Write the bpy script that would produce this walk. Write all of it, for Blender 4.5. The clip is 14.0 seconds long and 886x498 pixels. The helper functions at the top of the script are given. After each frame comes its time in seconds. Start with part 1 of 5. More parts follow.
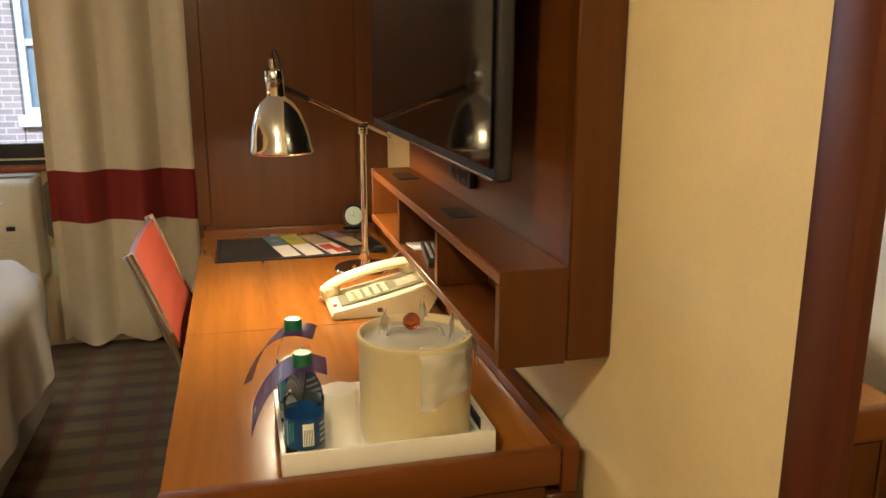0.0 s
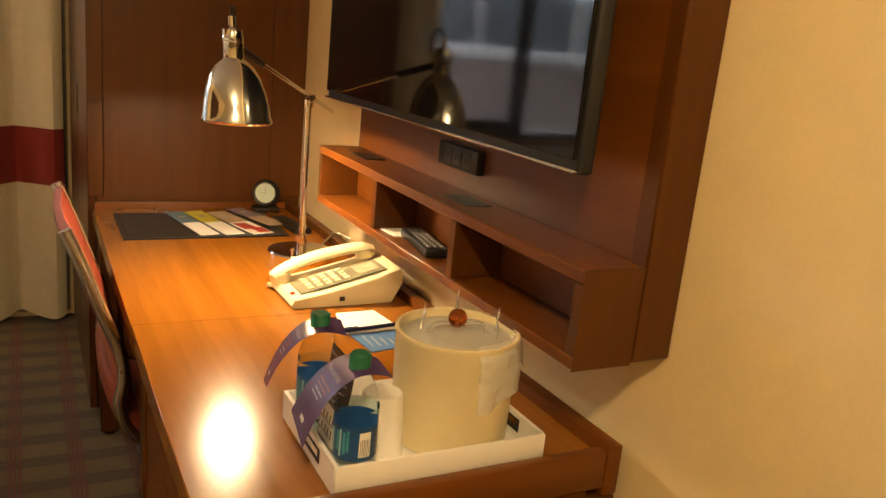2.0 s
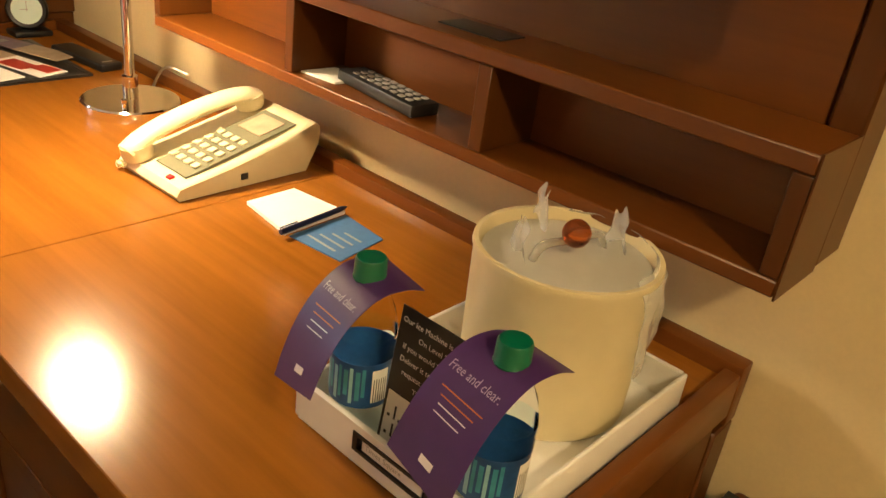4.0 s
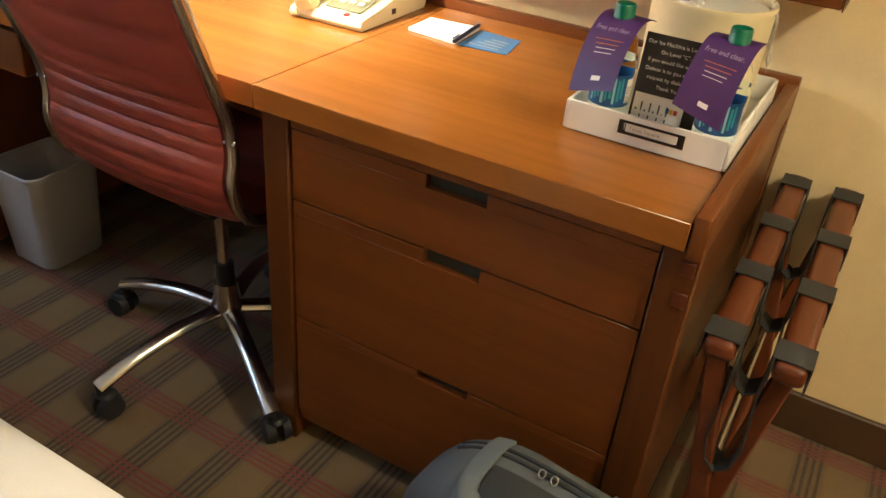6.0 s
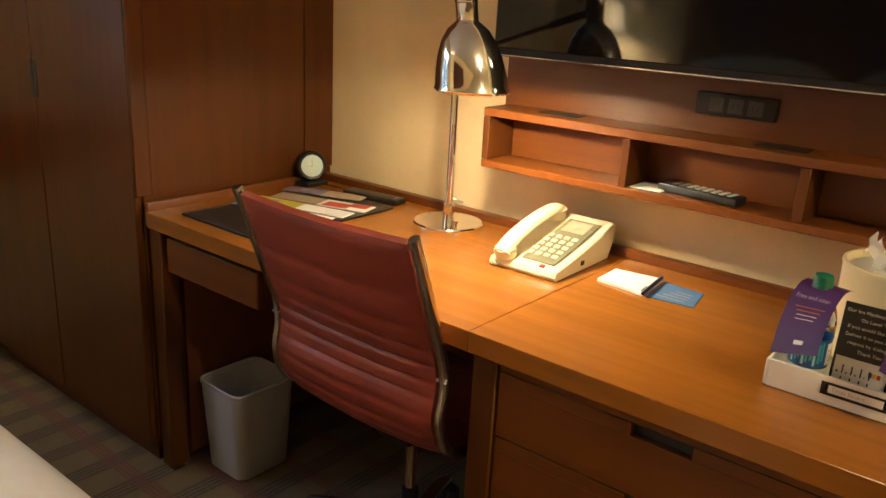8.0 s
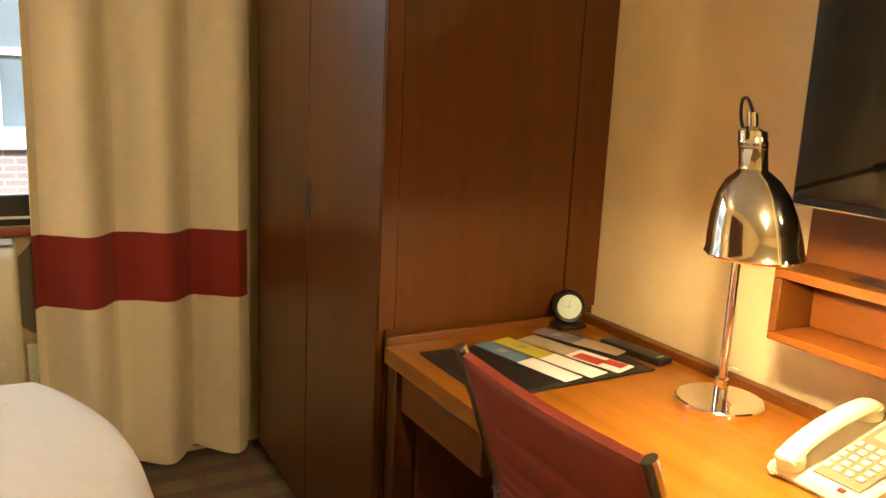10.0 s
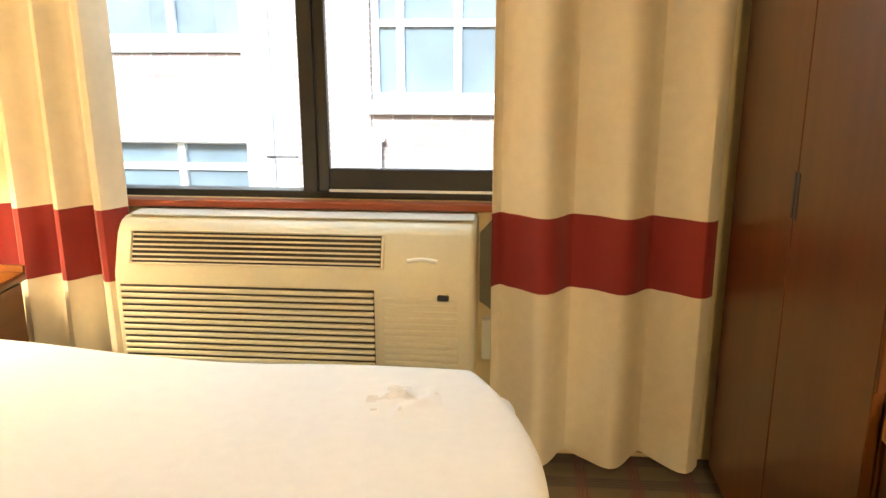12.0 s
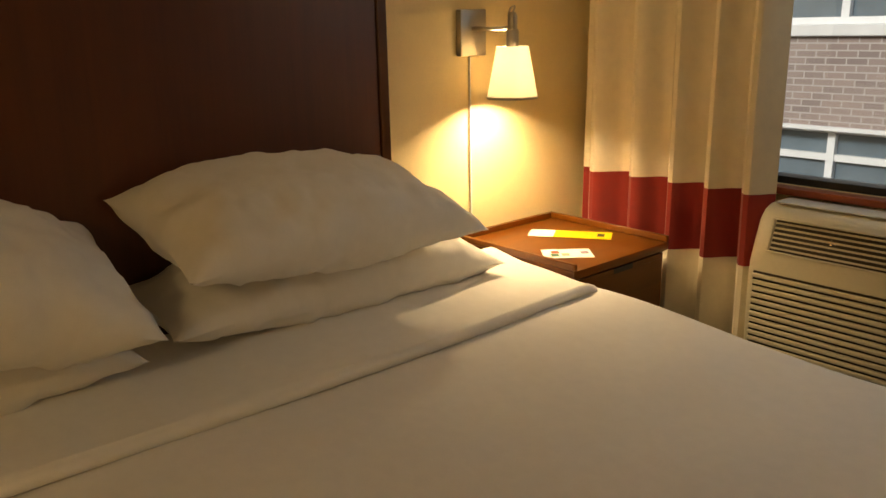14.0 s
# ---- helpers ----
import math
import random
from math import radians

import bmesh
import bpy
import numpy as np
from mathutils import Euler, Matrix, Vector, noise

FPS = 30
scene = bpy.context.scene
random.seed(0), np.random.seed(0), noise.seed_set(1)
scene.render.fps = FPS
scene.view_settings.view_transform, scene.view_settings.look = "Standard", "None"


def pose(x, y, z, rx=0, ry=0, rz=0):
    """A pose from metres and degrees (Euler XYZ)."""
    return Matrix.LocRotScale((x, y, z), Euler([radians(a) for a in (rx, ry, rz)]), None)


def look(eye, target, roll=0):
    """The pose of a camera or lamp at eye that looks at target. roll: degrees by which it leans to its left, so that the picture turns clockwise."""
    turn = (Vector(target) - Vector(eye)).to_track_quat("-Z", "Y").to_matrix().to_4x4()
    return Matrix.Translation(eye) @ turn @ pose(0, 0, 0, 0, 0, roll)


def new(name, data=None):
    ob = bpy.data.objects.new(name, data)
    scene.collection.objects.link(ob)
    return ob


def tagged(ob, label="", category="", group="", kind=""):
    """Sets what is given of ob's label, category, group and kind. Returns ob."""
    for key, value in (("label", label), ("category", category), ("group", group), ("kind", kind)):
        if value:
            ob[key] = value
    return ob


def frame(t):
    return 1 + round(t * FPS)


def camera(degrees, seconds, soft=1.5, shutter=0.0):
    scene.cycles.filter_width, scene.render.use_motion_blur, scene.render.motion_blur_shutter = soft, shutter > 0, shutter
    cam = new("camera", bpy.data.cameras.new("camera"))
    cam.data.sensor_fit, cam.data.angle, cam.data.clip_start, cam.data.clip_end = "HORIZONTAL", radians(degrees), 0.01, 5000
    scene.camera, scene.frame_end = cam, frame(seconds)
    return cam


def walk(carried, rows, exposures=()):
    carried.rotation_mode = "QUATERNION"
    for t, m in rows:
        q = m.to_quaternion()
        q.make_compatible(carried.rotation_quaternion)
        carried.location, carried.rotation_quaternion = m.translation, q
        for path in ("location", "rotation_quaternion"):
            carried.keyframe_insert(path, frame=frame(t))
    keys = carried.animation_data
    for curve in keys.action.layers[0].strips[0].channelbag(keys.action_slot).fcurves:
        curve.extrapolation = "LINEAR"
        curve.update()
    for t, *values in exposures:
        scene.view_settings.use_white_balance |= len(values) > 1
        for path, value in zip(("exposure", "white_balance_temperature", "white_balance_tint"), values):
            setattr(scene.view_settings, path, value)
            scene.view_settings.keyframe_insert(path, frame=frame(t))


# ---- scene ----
cam = camera(58.0, 14.0)
PATH = [
    (0, (-0.552, -1.079, 1.387), (-0.068, 0.804, 0.917), 0.2),
    (0.5, (-0.678, -1.004, 1.368), (-0.221, 0.869, 0.835), 1.9),
    (1, (-0.812, -0.926, 1.370), (-0.113, 0.876, 0.853), 2.6),
    (1.5, (-0.851, -0.886, 1.362), (0.018, 0.842, 0.852), 4.3),
    (2, (-0.862, -0.860, 1.362), (0.054, 0.848, 0.869), 5.7),
    (2.5, (-0.822, -0.751, 1.319), (0.153, 0.888, 0.716), 5.9),
    (2.7, (-0.802, -0.675, 1.304), (0.206, 0.919, 0.638), 6.2),
    (4.8, (-1.158, -0.114, 1.272), (0.316, 0.823, 0.299), 7.6),
    (5, (-1.242, -0.129, 1.259), (0.220, 0.808, 0.266), 6.8),
    (5.5, (-1.424, -0.123, 1.247), (0.011, 0.773, 0.180), 6.2),
    (6, (-1.601, -0.110, 1.241), (-0.099, 0.676, 0.180), 5.2),
    (6.5, (-1.693, -0.102, 1.256), (-0.130, 0.620, 0.238), 5.2),
    (7, (-1.709, -0.077, 1.279), (-0.139, 0.794, 0.398), 5.6),
    (7.5, (-1.738, -0.050, 1.308), (-0.192, 0.992, 0.585), 4.3),
    (8, (-1.756, -0.043, 1.335), (-0.263, 1.142, 0.730), 3.1),
    (8.5, (-1.759, -0.036, 1.356), (-0.341, 1.290, 0.873), 2.1),
    (8.7, (-1.759, -0.024, 1.365), (-0.367, 1.340, 0.914), 2.0),
    (10.8, (-1.333, 0.300, 1.408), (-0.688, 2.139, 0.960), 1.4),
    (11, (-1.322, 0.369, 1.410), (-0.759, 2.231, 0.948), 0.7),
    (11.5, (-1.320, 0.456, 1.408), (-1.189, 2.386, 0.900), 0.1),
    (12, (-1.333, 0.460, 1.408), (-1.511, 2.383, 0.888), -0.1),
    (12.5, (-1.373, 0.443, 1.414), (-1.881, 2.304, 0.885), -0.4),
    (13, (-1.390, 0.461, 1.406), (-2.306, 2.152, 0.857), -0.7),
    (13.5, (-1.395, 0.461, 1.407), (-2.592, 1.973, 0.877), -0.8),
    (14, (-1.392, 0.462, 1.408), (-2.850, 1.720, 0.869), -1.2),
]
EXPOSURES = [
    (0, 0.6, 5600, 8), (0.5, 0.82, 6900, 10), (1, 1.05, 7300, 12), (1.5, 0.85, 7100, 14), (2, 0.72, 6900, 14), (2.7, 0.65, 6700, 12), (4.8, 0.85, 5700, 8),
    (5.5, 1.12, 5200, 6), (6, 1.25, 5000, 6), (6.5, 1.4, 4800, 6), (7.5, 1.38, 5500, 8), (8, 0.75, 5700, 8), (8.5, 0.13, 5800, 8), (8.7, 0.2, 5900, 8), (10.8, 1.45, 7100, 8),
    (11.5, 1.45, 6900, 8), (12, 1.55, 6500, 6), (12.5, 1.08, 6600, 6), (13, 0.3, 7300, 8), (13.5, -0.08, 7900, 10), (14, -0.7, 7900, 10),
]
walk(cam, [(t, look(eye, target, roll)) for t, eye, target, roll in PATH], EXPOSURES)

# ---- world and lights ----
world = bpy.data.worlds.new("world")
scene.world = world
world.use_nodes = True
_wt = world.node_tree
_sky = _wt.nodes.new("ShaderNodeTexSky")
_sky.sky_type = "NISHITA"
_sky.sun_disc = False
_sky.sun_elevation, _sky.sun_rotation = radians(38), radians(200)
_sky.air_density, _sky.dust_density = 1.0, 3.0
_wt.links.new(_sky.outputs[0], _wt.nodes["Background"].inputs[0])
_wt.nodes["Background"].inputs[1].default_value = 0.15


def lamp(name, kind, energy, colour, at, size):
    data = bpy.data.lights.new(name, kind)
    data.energy, data.color = energy, colour
    if kind == "SUN":
        data.angle = size
    else:
        data.shadow_soft_size = size
    ob = new(name, data)
    ob.matrix_world = at
    return ob


WARM = (1.0, 0.72, 0.40)
lamp("sun", "SUN", 4.2, (0.84, 0.93, 1.0), look((-3, -6, 9), (-1.5, 9, 0)), radians(12))
lamp("desk_bulb_light", "POINT", 62, WARM, pose(-0.445, 0.945, 1.180), 0.028)
lamp("sconce_bulb_light", "POINT", 185, WARM, pose(-3.27, 2.40, 1.237), 0.03).data.color = (1.0, 0.76, 0.46)
# Entry light out of view, added to fit the shadow below the shelf.
lamp("unseen_entry_light", "POINT", 44, (1.0, 0.72, 0.36), pose(-1.15, -1.30, 2.30), 0.08)


# the sky's light through the top of the window
_d = bpy.data.lights.new("window_sky_light", "AREA")
_d.energy, _d.color, _d.shape, _d.size, _d.size_y = 5.5, (0.74, 0.87, 1.0), "RECTANGLE", 1.3, 0.36
new("window_sky_light", _d).matrix_world = look((-2.03, 3.12, 1.84), (-1.9, 1.2, 0.5))


# ---- materials ----
def _node(t, kind, **sets):
    n = t.nodes.new(kind)
    for k, v in sets.items():
        if k in n.inputs:
            n.inputs[k].default_value = v
    return n


def _ramp(t, fac, stops):
    n = t.nodes.new("ShaderNodeValToRGB")
    e = n.color_ramp.elements
    while len(e) < len(stops):
        e.new(0.5)
    for el, (p, c) in zip(e, stops):
        el.position, el.color = p, (*c, 1)
    t.links.new(fac, n.inputs[0])
    return n.outputs[0]


def _coords(t, scale=(1, 1, 1), rot=(0, 0, 0)):
    tc, mp = t.nodes.new("ShaderNodeTexCoord"), t.nodes.new("ShaderNodeMapping")
    mp.inputs["Scale"].default_value = scale
    mp.inputs["Rotation"].default_value = rot
    t.links.new(tc.outputs["Object"], mp.inputs[0])
    return mp.outputs[0]


def _noise(t, vec, scale, detail=4, rough=0.55):
    n = _node(t, "ShaderNodeTexNoise", Scale=scale, Detail=detail, Roughness=rough)
    t.links.new(vec, n.inputs["Vector"])
    return n.outputs["Fac"]


def _math(t, op, a, b=None):
    n = t.nodes.new("ShaderNodeMath")
    n.operation = op
    for i, v in enumerate((a, b)):
        if v is None:
            continue
        if isinstance(v, (int, float)):
            n.inputs[i].default_value = v
        else:
            t.links.new(v, n.inputs[i])
    return n.outputs[0]


def _mix(t, fac, a, b):
    n = t.nodes.new("ShaderNodeMix")
    n.data_type = "RGBA"
    for i, v in ((0, fac), (6, a), (7, b)):
        if isinstance(v, (int, float)):
            n.inputs[i].default_value = v
        elif isinstance(v, tuple):
            n.inputs[i].default_value = (*v, 1)
        else:
            t.links.new(v, n.inputs[i])
    return n.outputs[2]


def _bump(t, height, strength, dist):
    n = _node(t, "ShaderNodeBump", Strength=strength, Distance=dist)
    t.links.new(height, n.inputs["Height"])
    return n.outputs[0]


def surface(name, colour, rough=0.5, metal=0.0, grain=60, vary=0.12, bump=0.15, depth=0.001, coat=0.0, sheen=0.0, smudge=0.08, **more):
    """A plain surface with fine grain, large soft stains and uneven gloss."""
    m = bpy.data.materials.new(name)
    m.use_nodes = True
    t = m.node_tree
    b = t.nodes["Principled BSDF"]
    v = _coords(t)
    fine, large = _noise(t, v, grain, 5), _noise(t, v, grain / 14, 3)
    dark = tuple(c * (1 - vary) for c in colour)
    light = tuple(min(1, c * (1 + vary * 0.6)) for c in colour)
    smudge = min(smudge, max(0.01, abs(rough - 0.27) - 0.015))
    both = _math(t, "ADD", _math(t, "MULTIPLY", fine, 0.45), _math(t, "MULTIPLY", large, 0.55))
    t.links.new(_ramp(t, both, [(0.3, dark), (0.7, light)]), b.inputs["Base Color"])
    t.links.new(_math(t, "ADD", _math(t, "MULTIPLY", large, smudge * 2), rough - smudge), b.inputs["Roughness"])
    if bump:
        t.links.new(_bump(t, fine, bump, depth), b.inputs["Normal"])
    b.inputs["Metallic"].default_value = metal
    b.inputs["Coat Weight"].default_value = coat
    b.inputs["Sheen Weight"].default_value = sheen
    for k, val in more.items():
        b.inputs[k.replace("_", " ")].default_value = val
    return m


def wood(name, axis, dark=(0.175, 0.057, 0.013), light=(0.325, 0.118, 0.029), rough=0.35, coat=0.35):
    """Stained cherry veneer with its grain along one axis."""
    m = bpy.data.materials.new(name)
    m.use_nodes = True
    t = m.node_tree
    b = t.nodes["Principled BSDF"]
    s = [26.0, 26.0, 26.0]
    s[axis] = 1.3
    v = _coords(t, tuple(s))
    s2 = [11.0, 11.0, 11.0]
    s2[axis] = 0.5
    figure, pores = _noise(t, _coords(t, tuple(s2)), 1.6, 5, 0.6), _noise(t, v, 6.0, 6, 0.7)
    streak = _noise(t, v, 1.5, 4, 0.6)
    f = _math(t, "ADD", _math(t, "ADD", _math(t, "MULTIPLY", figure, 0.58), _math(t, "MULTIPLY", streak, 0.34)), _math(t, "MULTIPLY", pores, 0.08))
    mid = tuple((p + q) / 2 for p, q in zip(dark, light))
    t.links.new(_ramp(t, f, [(0.25, dark), (0.5, mid), (0.78, light)]), b.inputs["Base Color"])
    wear = _noise(t, _coords(t), 3, 2)
    t.links.new(_math(t, "ADD", _math(t, "MULTIPLY", wear, 0.04), rough - 0.02), b.inputs["Roughness"])
    b.inputs["Coat Weight"].default_value = 0.0
    b.inputs["Specular IOR Level"].default_value = 0.25 + coat * 0.4
    return m


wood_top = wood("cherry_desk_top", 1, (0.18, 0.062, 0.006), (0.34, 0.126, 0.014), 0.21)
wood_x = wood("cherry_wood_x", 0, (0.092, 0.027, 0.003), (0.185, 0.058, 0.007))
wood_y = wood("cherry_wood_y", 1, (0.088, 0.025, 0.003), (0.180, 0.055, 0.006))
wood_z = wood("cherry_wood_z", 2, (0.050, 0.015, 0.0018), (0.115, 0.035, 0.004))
wood_dark = wood("dark_cherry_wood", 2, (0.05, 0.011, 0.004), (0.11, 0.026, 0.008))
wood_rack = wood("red_brown_rack_wood", 0, (0.068, 0.017, 0.004), (0.150, 0.040, 0.009), 0.34)
# Inner desk boards: their shade is put into this darker, duller cherry.
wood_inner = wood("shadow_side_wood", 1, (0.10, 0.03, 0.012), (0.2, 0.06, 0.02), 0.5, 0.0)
sill_wood = wood("red_sill_wood", 0, (0.20, 0.045, 0.018), (0.34, 0.085, 0.035), 0.35, 0.1)
paint_wall = surface("cream_wall_vinyl", (0.80, 0.65, 0.37), 0.6, grain=170, vary=0.06, bump=0.25, depth=0.0012)
paint_ceiling = surface("white_ceiling_paint", (0.8, 0.78, 0.72), 0.8, grain=90, vary=0.05)
base_brown = surface("brown_baseboard_vinyl", (0.075, 0.042, 0.02), 0.45, grain=80)
chrome = surface("polished_chrome", (0.78, 0.76, 0.72), 0.07, 1.0, grain=40, vary=0.05, bump=0.02, smudge=0.03)
aluminium = surface("polished_aluminium", (0.62, 0.62, 0.62), 0.2, 1.0, grain=60, vary=0.08, bump=0.05, smudge=0.06)
nickel = surface("brushed_nickel", (0.45, 0.42, 0.37), 0.37, 1.0, grain=90, vary=0.1, bump=0.08)
socket_grey = surface("dark_outlet_plastic", (0.05, 0.05, 0.048), 0.4, grain=120, vary=0.2)
black_plastic = surface("black_plastic", (0.010, 0.010, 0.011), 0.4, grain=120, vary=0.2)
black_rubber = surface("black_caster_rubber", (0.015, 0.015, 0.017), 0.55, grain=120, vary=0.2)
webbing = surface("black_webbing", (0.028, 0.029, 0.030), 0.7, grain=350, vary=0.4, bump=0.6)
screen = surface("black_screen_glass", (0.004, 0.004, 0.005), 0.06, grain=8, vary=0.2, bump=0.0, smudge=0.02, Specular_IOR_Level=0.42)
frame_black = surface("black_window_frame", (0.012, 0.011, 0.011), 0.4, grain=70, vary=0.25)
white_plastic = surface("white_plastic", (0.80, 0.79, 0.77), 0.37, grain=60, vary=0.04, bump=0.05)
cream_plastic = surface("cream_phone_plastic", (0.74, 0.66, 0.43), 0.35, grain=90, vary=0.05, bump=0.1)
ac_plastic = surface("ivory_unit_plastic", (0.69, 0.64, 0.48), 0.42, grain=70, vary=0.06, bump=0.12)
# Dark vent plastic, with the shade between slats worked into its colour.
ac_dark = surface("shade_dark_vent_plastic", (0.045, 0.036, 0.022), 0.7, grain=60)
# Paler and bluer than the cabinet: the sky's reflection is in the colour.
ac_top = surface("sky_toned_unit_top", (0.66, 0.65, 0.58), 0.35, grain=60, vary=0.06, bump=0.1)
bin_grey = surface("grey_bin_plastic", (0.46, 0.46, 0.48), 0.42, grain=80, vary=0.08)
bucket_ivory = surface("ivory_bucket_plastic", (0.72, 0.62, 0.38), 0.38, grain=60, vary=0.05, bump=0.06)
leather = surface("rust_red_leather", (0.26, 0.045, 0.026), 0.42, grain=220, vary=0.18, bump=0.5, depth=0.0012, coat=0.08)
linen = surface("white_bed_linen", (0.78, 0.76, 0.73), 0.85, grain=420, vary=0.05, bump=0.35, depth=0.0008, sheen=0.2)
linen_fold = surface("white_sheet_linen", (0.80, 0.78, 0.74), 0.85, grain=420, vary=0.05, bump=0.35, depth=0.0008, sheen=0.2)
skirt_cloth = surface("pale_grey_bed_skirt", (0.55, 0.52, 0.48), 0.9, grain=260, vary=0.1, bump=0.4)
tan_cloth = surface("tan_spots_on_linen", (0.71, 0.65, 0.57), 0.85, grain=260, vary=0.3, bump=0.3)
cloth_white = surface("cream_curtain_cloth", (0.76, 0.68, 0.52), 0.88, grain=380, vary=0.08, bump=0.45, depth=0.0008, sheen=0.15)
cloth_red = surface("brick_red_curtain_cloth", (0.25, 0.019, 0.015), 0.85, grain=380, vary=0.12, bump=0.45, depth=0.0008, sheen=0.15)
bag_grey = surface("grey_nylon", (0.115, 0.130, 0.145), 0.7, grain=500, vary=0.18, bump=0.6)
bag_light = surface("light_grey_nylon", (0.155, 0.180, 0.195), 0.65, grain=500, vary=0.15, bump=0.5)
bag_dark = surface("dark_nylon_and_gap_shade", (0.03, 0.033, 0.036), 0.7, grain=500, vary=0.2)
paper_white = surface("white_paper", (0.82, 0.81, 0.78), 0.6, grain=200, vary=0.03, bump=0.05)
paper_blue = surface("blue_print", (0.06, 0.16, 0.36), 0.4, grain=90, vary=0.2)
paper_sky = surface("dusty_blue_print", (0.12, 0.22, 0.32), 0.45, grain=60, vary=0.25)
paper_lime = surface("lime_print", (0.52, 0.47, 0.05), 0.45, grain=60, vary=0.15)
paper_yellow = surface("yellow_print", (0.80, 0.58, 0.03), 0.45, grain=60, vary=0.1)
paper_tan = surface("tan_print", (0.42, 0.32, 0.22), 0.45, grain=45, vary=0.4)
paper_red = surface("red_print", (0.55, 0.05, 0.03), 0.4, grain=60, vary=0.2)
paper_mauve = surface("mauve_print", (0.22, 0.16, 0.22), 0.45, grain=40, vary=0.5)
card_black = surface("black_card_print", (0.018, 0.016, 0.014), 0.35, grain=60, vary=0.2)
purple = surface("purple_tag_print", (0.060, 0.022, 0.125), 0.36, grain=60, vary=0.15)
ink_white = surface("white_ink", (0.75, 0.74, 0.76), 0.5, grain=60, vary=0.05, bump=0)
ink_tag = surface("pale_mauve_ink", (0.42, 0.37, 0.52), 0.5, grain=60, vary=0.1, bump=0)
ink_orange = surface("orange_ink", (0.55, 0.16, 0.03), 0.5, grain=60, vary=0.05, bump=0)
ink_black = surface("black_ink", (0.02, 0.02, 0.02), 0.5, grain=60, vary=0.05, bump=0)
ink_grey = surface("grey_ink", (0.35, 0.35, 0.35), 0.5, grain=60, vary=0.05, bump=0)
pad_black = surface("black_leather_pad", (0.014, 0.013, 0.012), 0.42, grain=260, vary=0.3, bump=0.4)
cap_green = surface("green_cap_plastic", (0.0, 0.11, 0.055), 0.35, grain=80, vary=0.1)
label_blue = surface("blue_bottle_label", (0.015, 0.075, 0.24), 0.36, grain=70, vary=0.5)
label_pale = surface("pale_blue_label_print", (0.30, 0.55, 0.66), 0.37, grain=50, vary=0.2)
label_teal = surface("teal_bottle_label", (0.06, 0.32, 0.45), 0.36, grain=50, vary=0.5)
clock_face = surface("pale_green_clock_face", (0.60, 0.78, 0.72), 0.37, grain=60, vary=0.06)
key_panel = surface("grey_green_key_panel", (0.15, 0.15, 0.095), 0.4, grain=90, vary=0.1)
red_button = surface("red_button", (0.5, 0.02, 0.015), 0.35)
white_frame = surface("white_window_paint", (0.78, 0.80, 0.82), 0.5, grain=20, vary=0.1)
stone_white = surface("white_painted_stone", (0.74, 0.75, 0.76), 0.7, grain=8, vary=0.12, bump=0.3, depth=0.01)
far_glass = surface("far_window_glass", (0.16, 0.21, 0.25), 0.12, grain=2, vary=0.5, bump=0.0)
asphalt = surface("asphalt", (0.05, 0.05, 0.05), 0.9, grain=30, vary=0.3)
roof_grey = surface("grey_roof_felt", (0.12, 0.12, 0.12), 0.9, grain=10, vary=0.3)
dim_wall = surface("outer_render", (0.35, 0.33, 0.3), 0.9, grain=10, vary=0.2)


def clear(name, colour=(1, 1, 1), rough=0.02, ior=1.45):
    m = bpy.data.materials.new(name)
    m.use_nodes = True
    b = m.node_tree.nodes["Principled BSDF"]
    b.inputs["Base Color"].default_value = (*colour, 1)
    b.inputs["Roughness"].default_value = rough
    b.inputs["Transmission Weight"].default_value = 1.0
    b.inputs["IOR"].default_value = ior
    return m


pane_glass = clear("window_pane_glass", (0.97, 0.99, 1.0), 0.0, 1.5)
bottle_plastic = clear("clear_bottle_plastic", (0.97, 0.99, 0.99), 0.04, 1.04)
water = clear("water", (0.84, 0.96, 0.99), 0.0, 1.07)
bag_film = surface("clear_plastic_film", (0.86, 0.84, 0.80), 0.10, grain=40, vary=0.05, bump=0.25, depth=0.002, Transmission_Weight=0.72, IOR=1.2)
cup_plastic = surface("frosted_cup_plastic", (0.86, 0.84, 0.78), 0.35, grain=50, vary=0.04, bump=0.05, Transmission_Weight=0.3, IOR=1.2)
amber = clear("amber_knob_plastic", (0.55, 0.14, 0.03), 0.05, 1.45)
lid_plastic = surface("frosted_lid_plastic", (0.75, 0.73, 0.66), 0.4, grain=60, vary=0.06, Transmission_Weight=0.35)


def mirror_glass():
    m = bpy.data.materials.new("mirror_glass")
    m.use_nodes = True
    b = m.node_tree.nodes["Principled BSDF"]
    b.inputs["Base Color"].default_value = (0.88, 0.9, 0.89, 1)
    b.inputs["Metallic"].default_value = 1.0
    b.inputs["Roughness"].default_value = 0.01
    return m


def glowing(name, colour, strength):
    m = bpy.data.materials.new(name)
    m.use_nodes = True
    b = m.node_tree.nodes["Principled BSDF"]
    b.inputs["Base Color"].default_value = (*colour, 1)
    b.inputs["Emission Color"].default_value = (*colour, 1)
    b.inputs["Emission Strength"].default_value = strength
    return m


def shade_cloth():
    m = bpy.data.materials.new("white_lampshade_cloth")
    m.use_nodes = True
    t = m.node_tree
    b = t.nodes["Principled BSDF"]
    b.inputs["Base Color"].default_value = (0.88, 0.86, 0.8, 1)
    b.inputs["Roughness"].default_value = 0.9
    tr = t.nodes.new("ShaderNodeBsdfTranslucent")
    tr.inputs[0].default_value = (0.97, 0.94, 0.86, 1)
    mx = t.nodes.new("ShaderNodeMixShader")
    mx.inputs[0].default_value = 0.75
    t.links.new(b.outputs[0], mx.inputs[1])
    t.links.new(tr.outputs[0], mx.inputs[2])
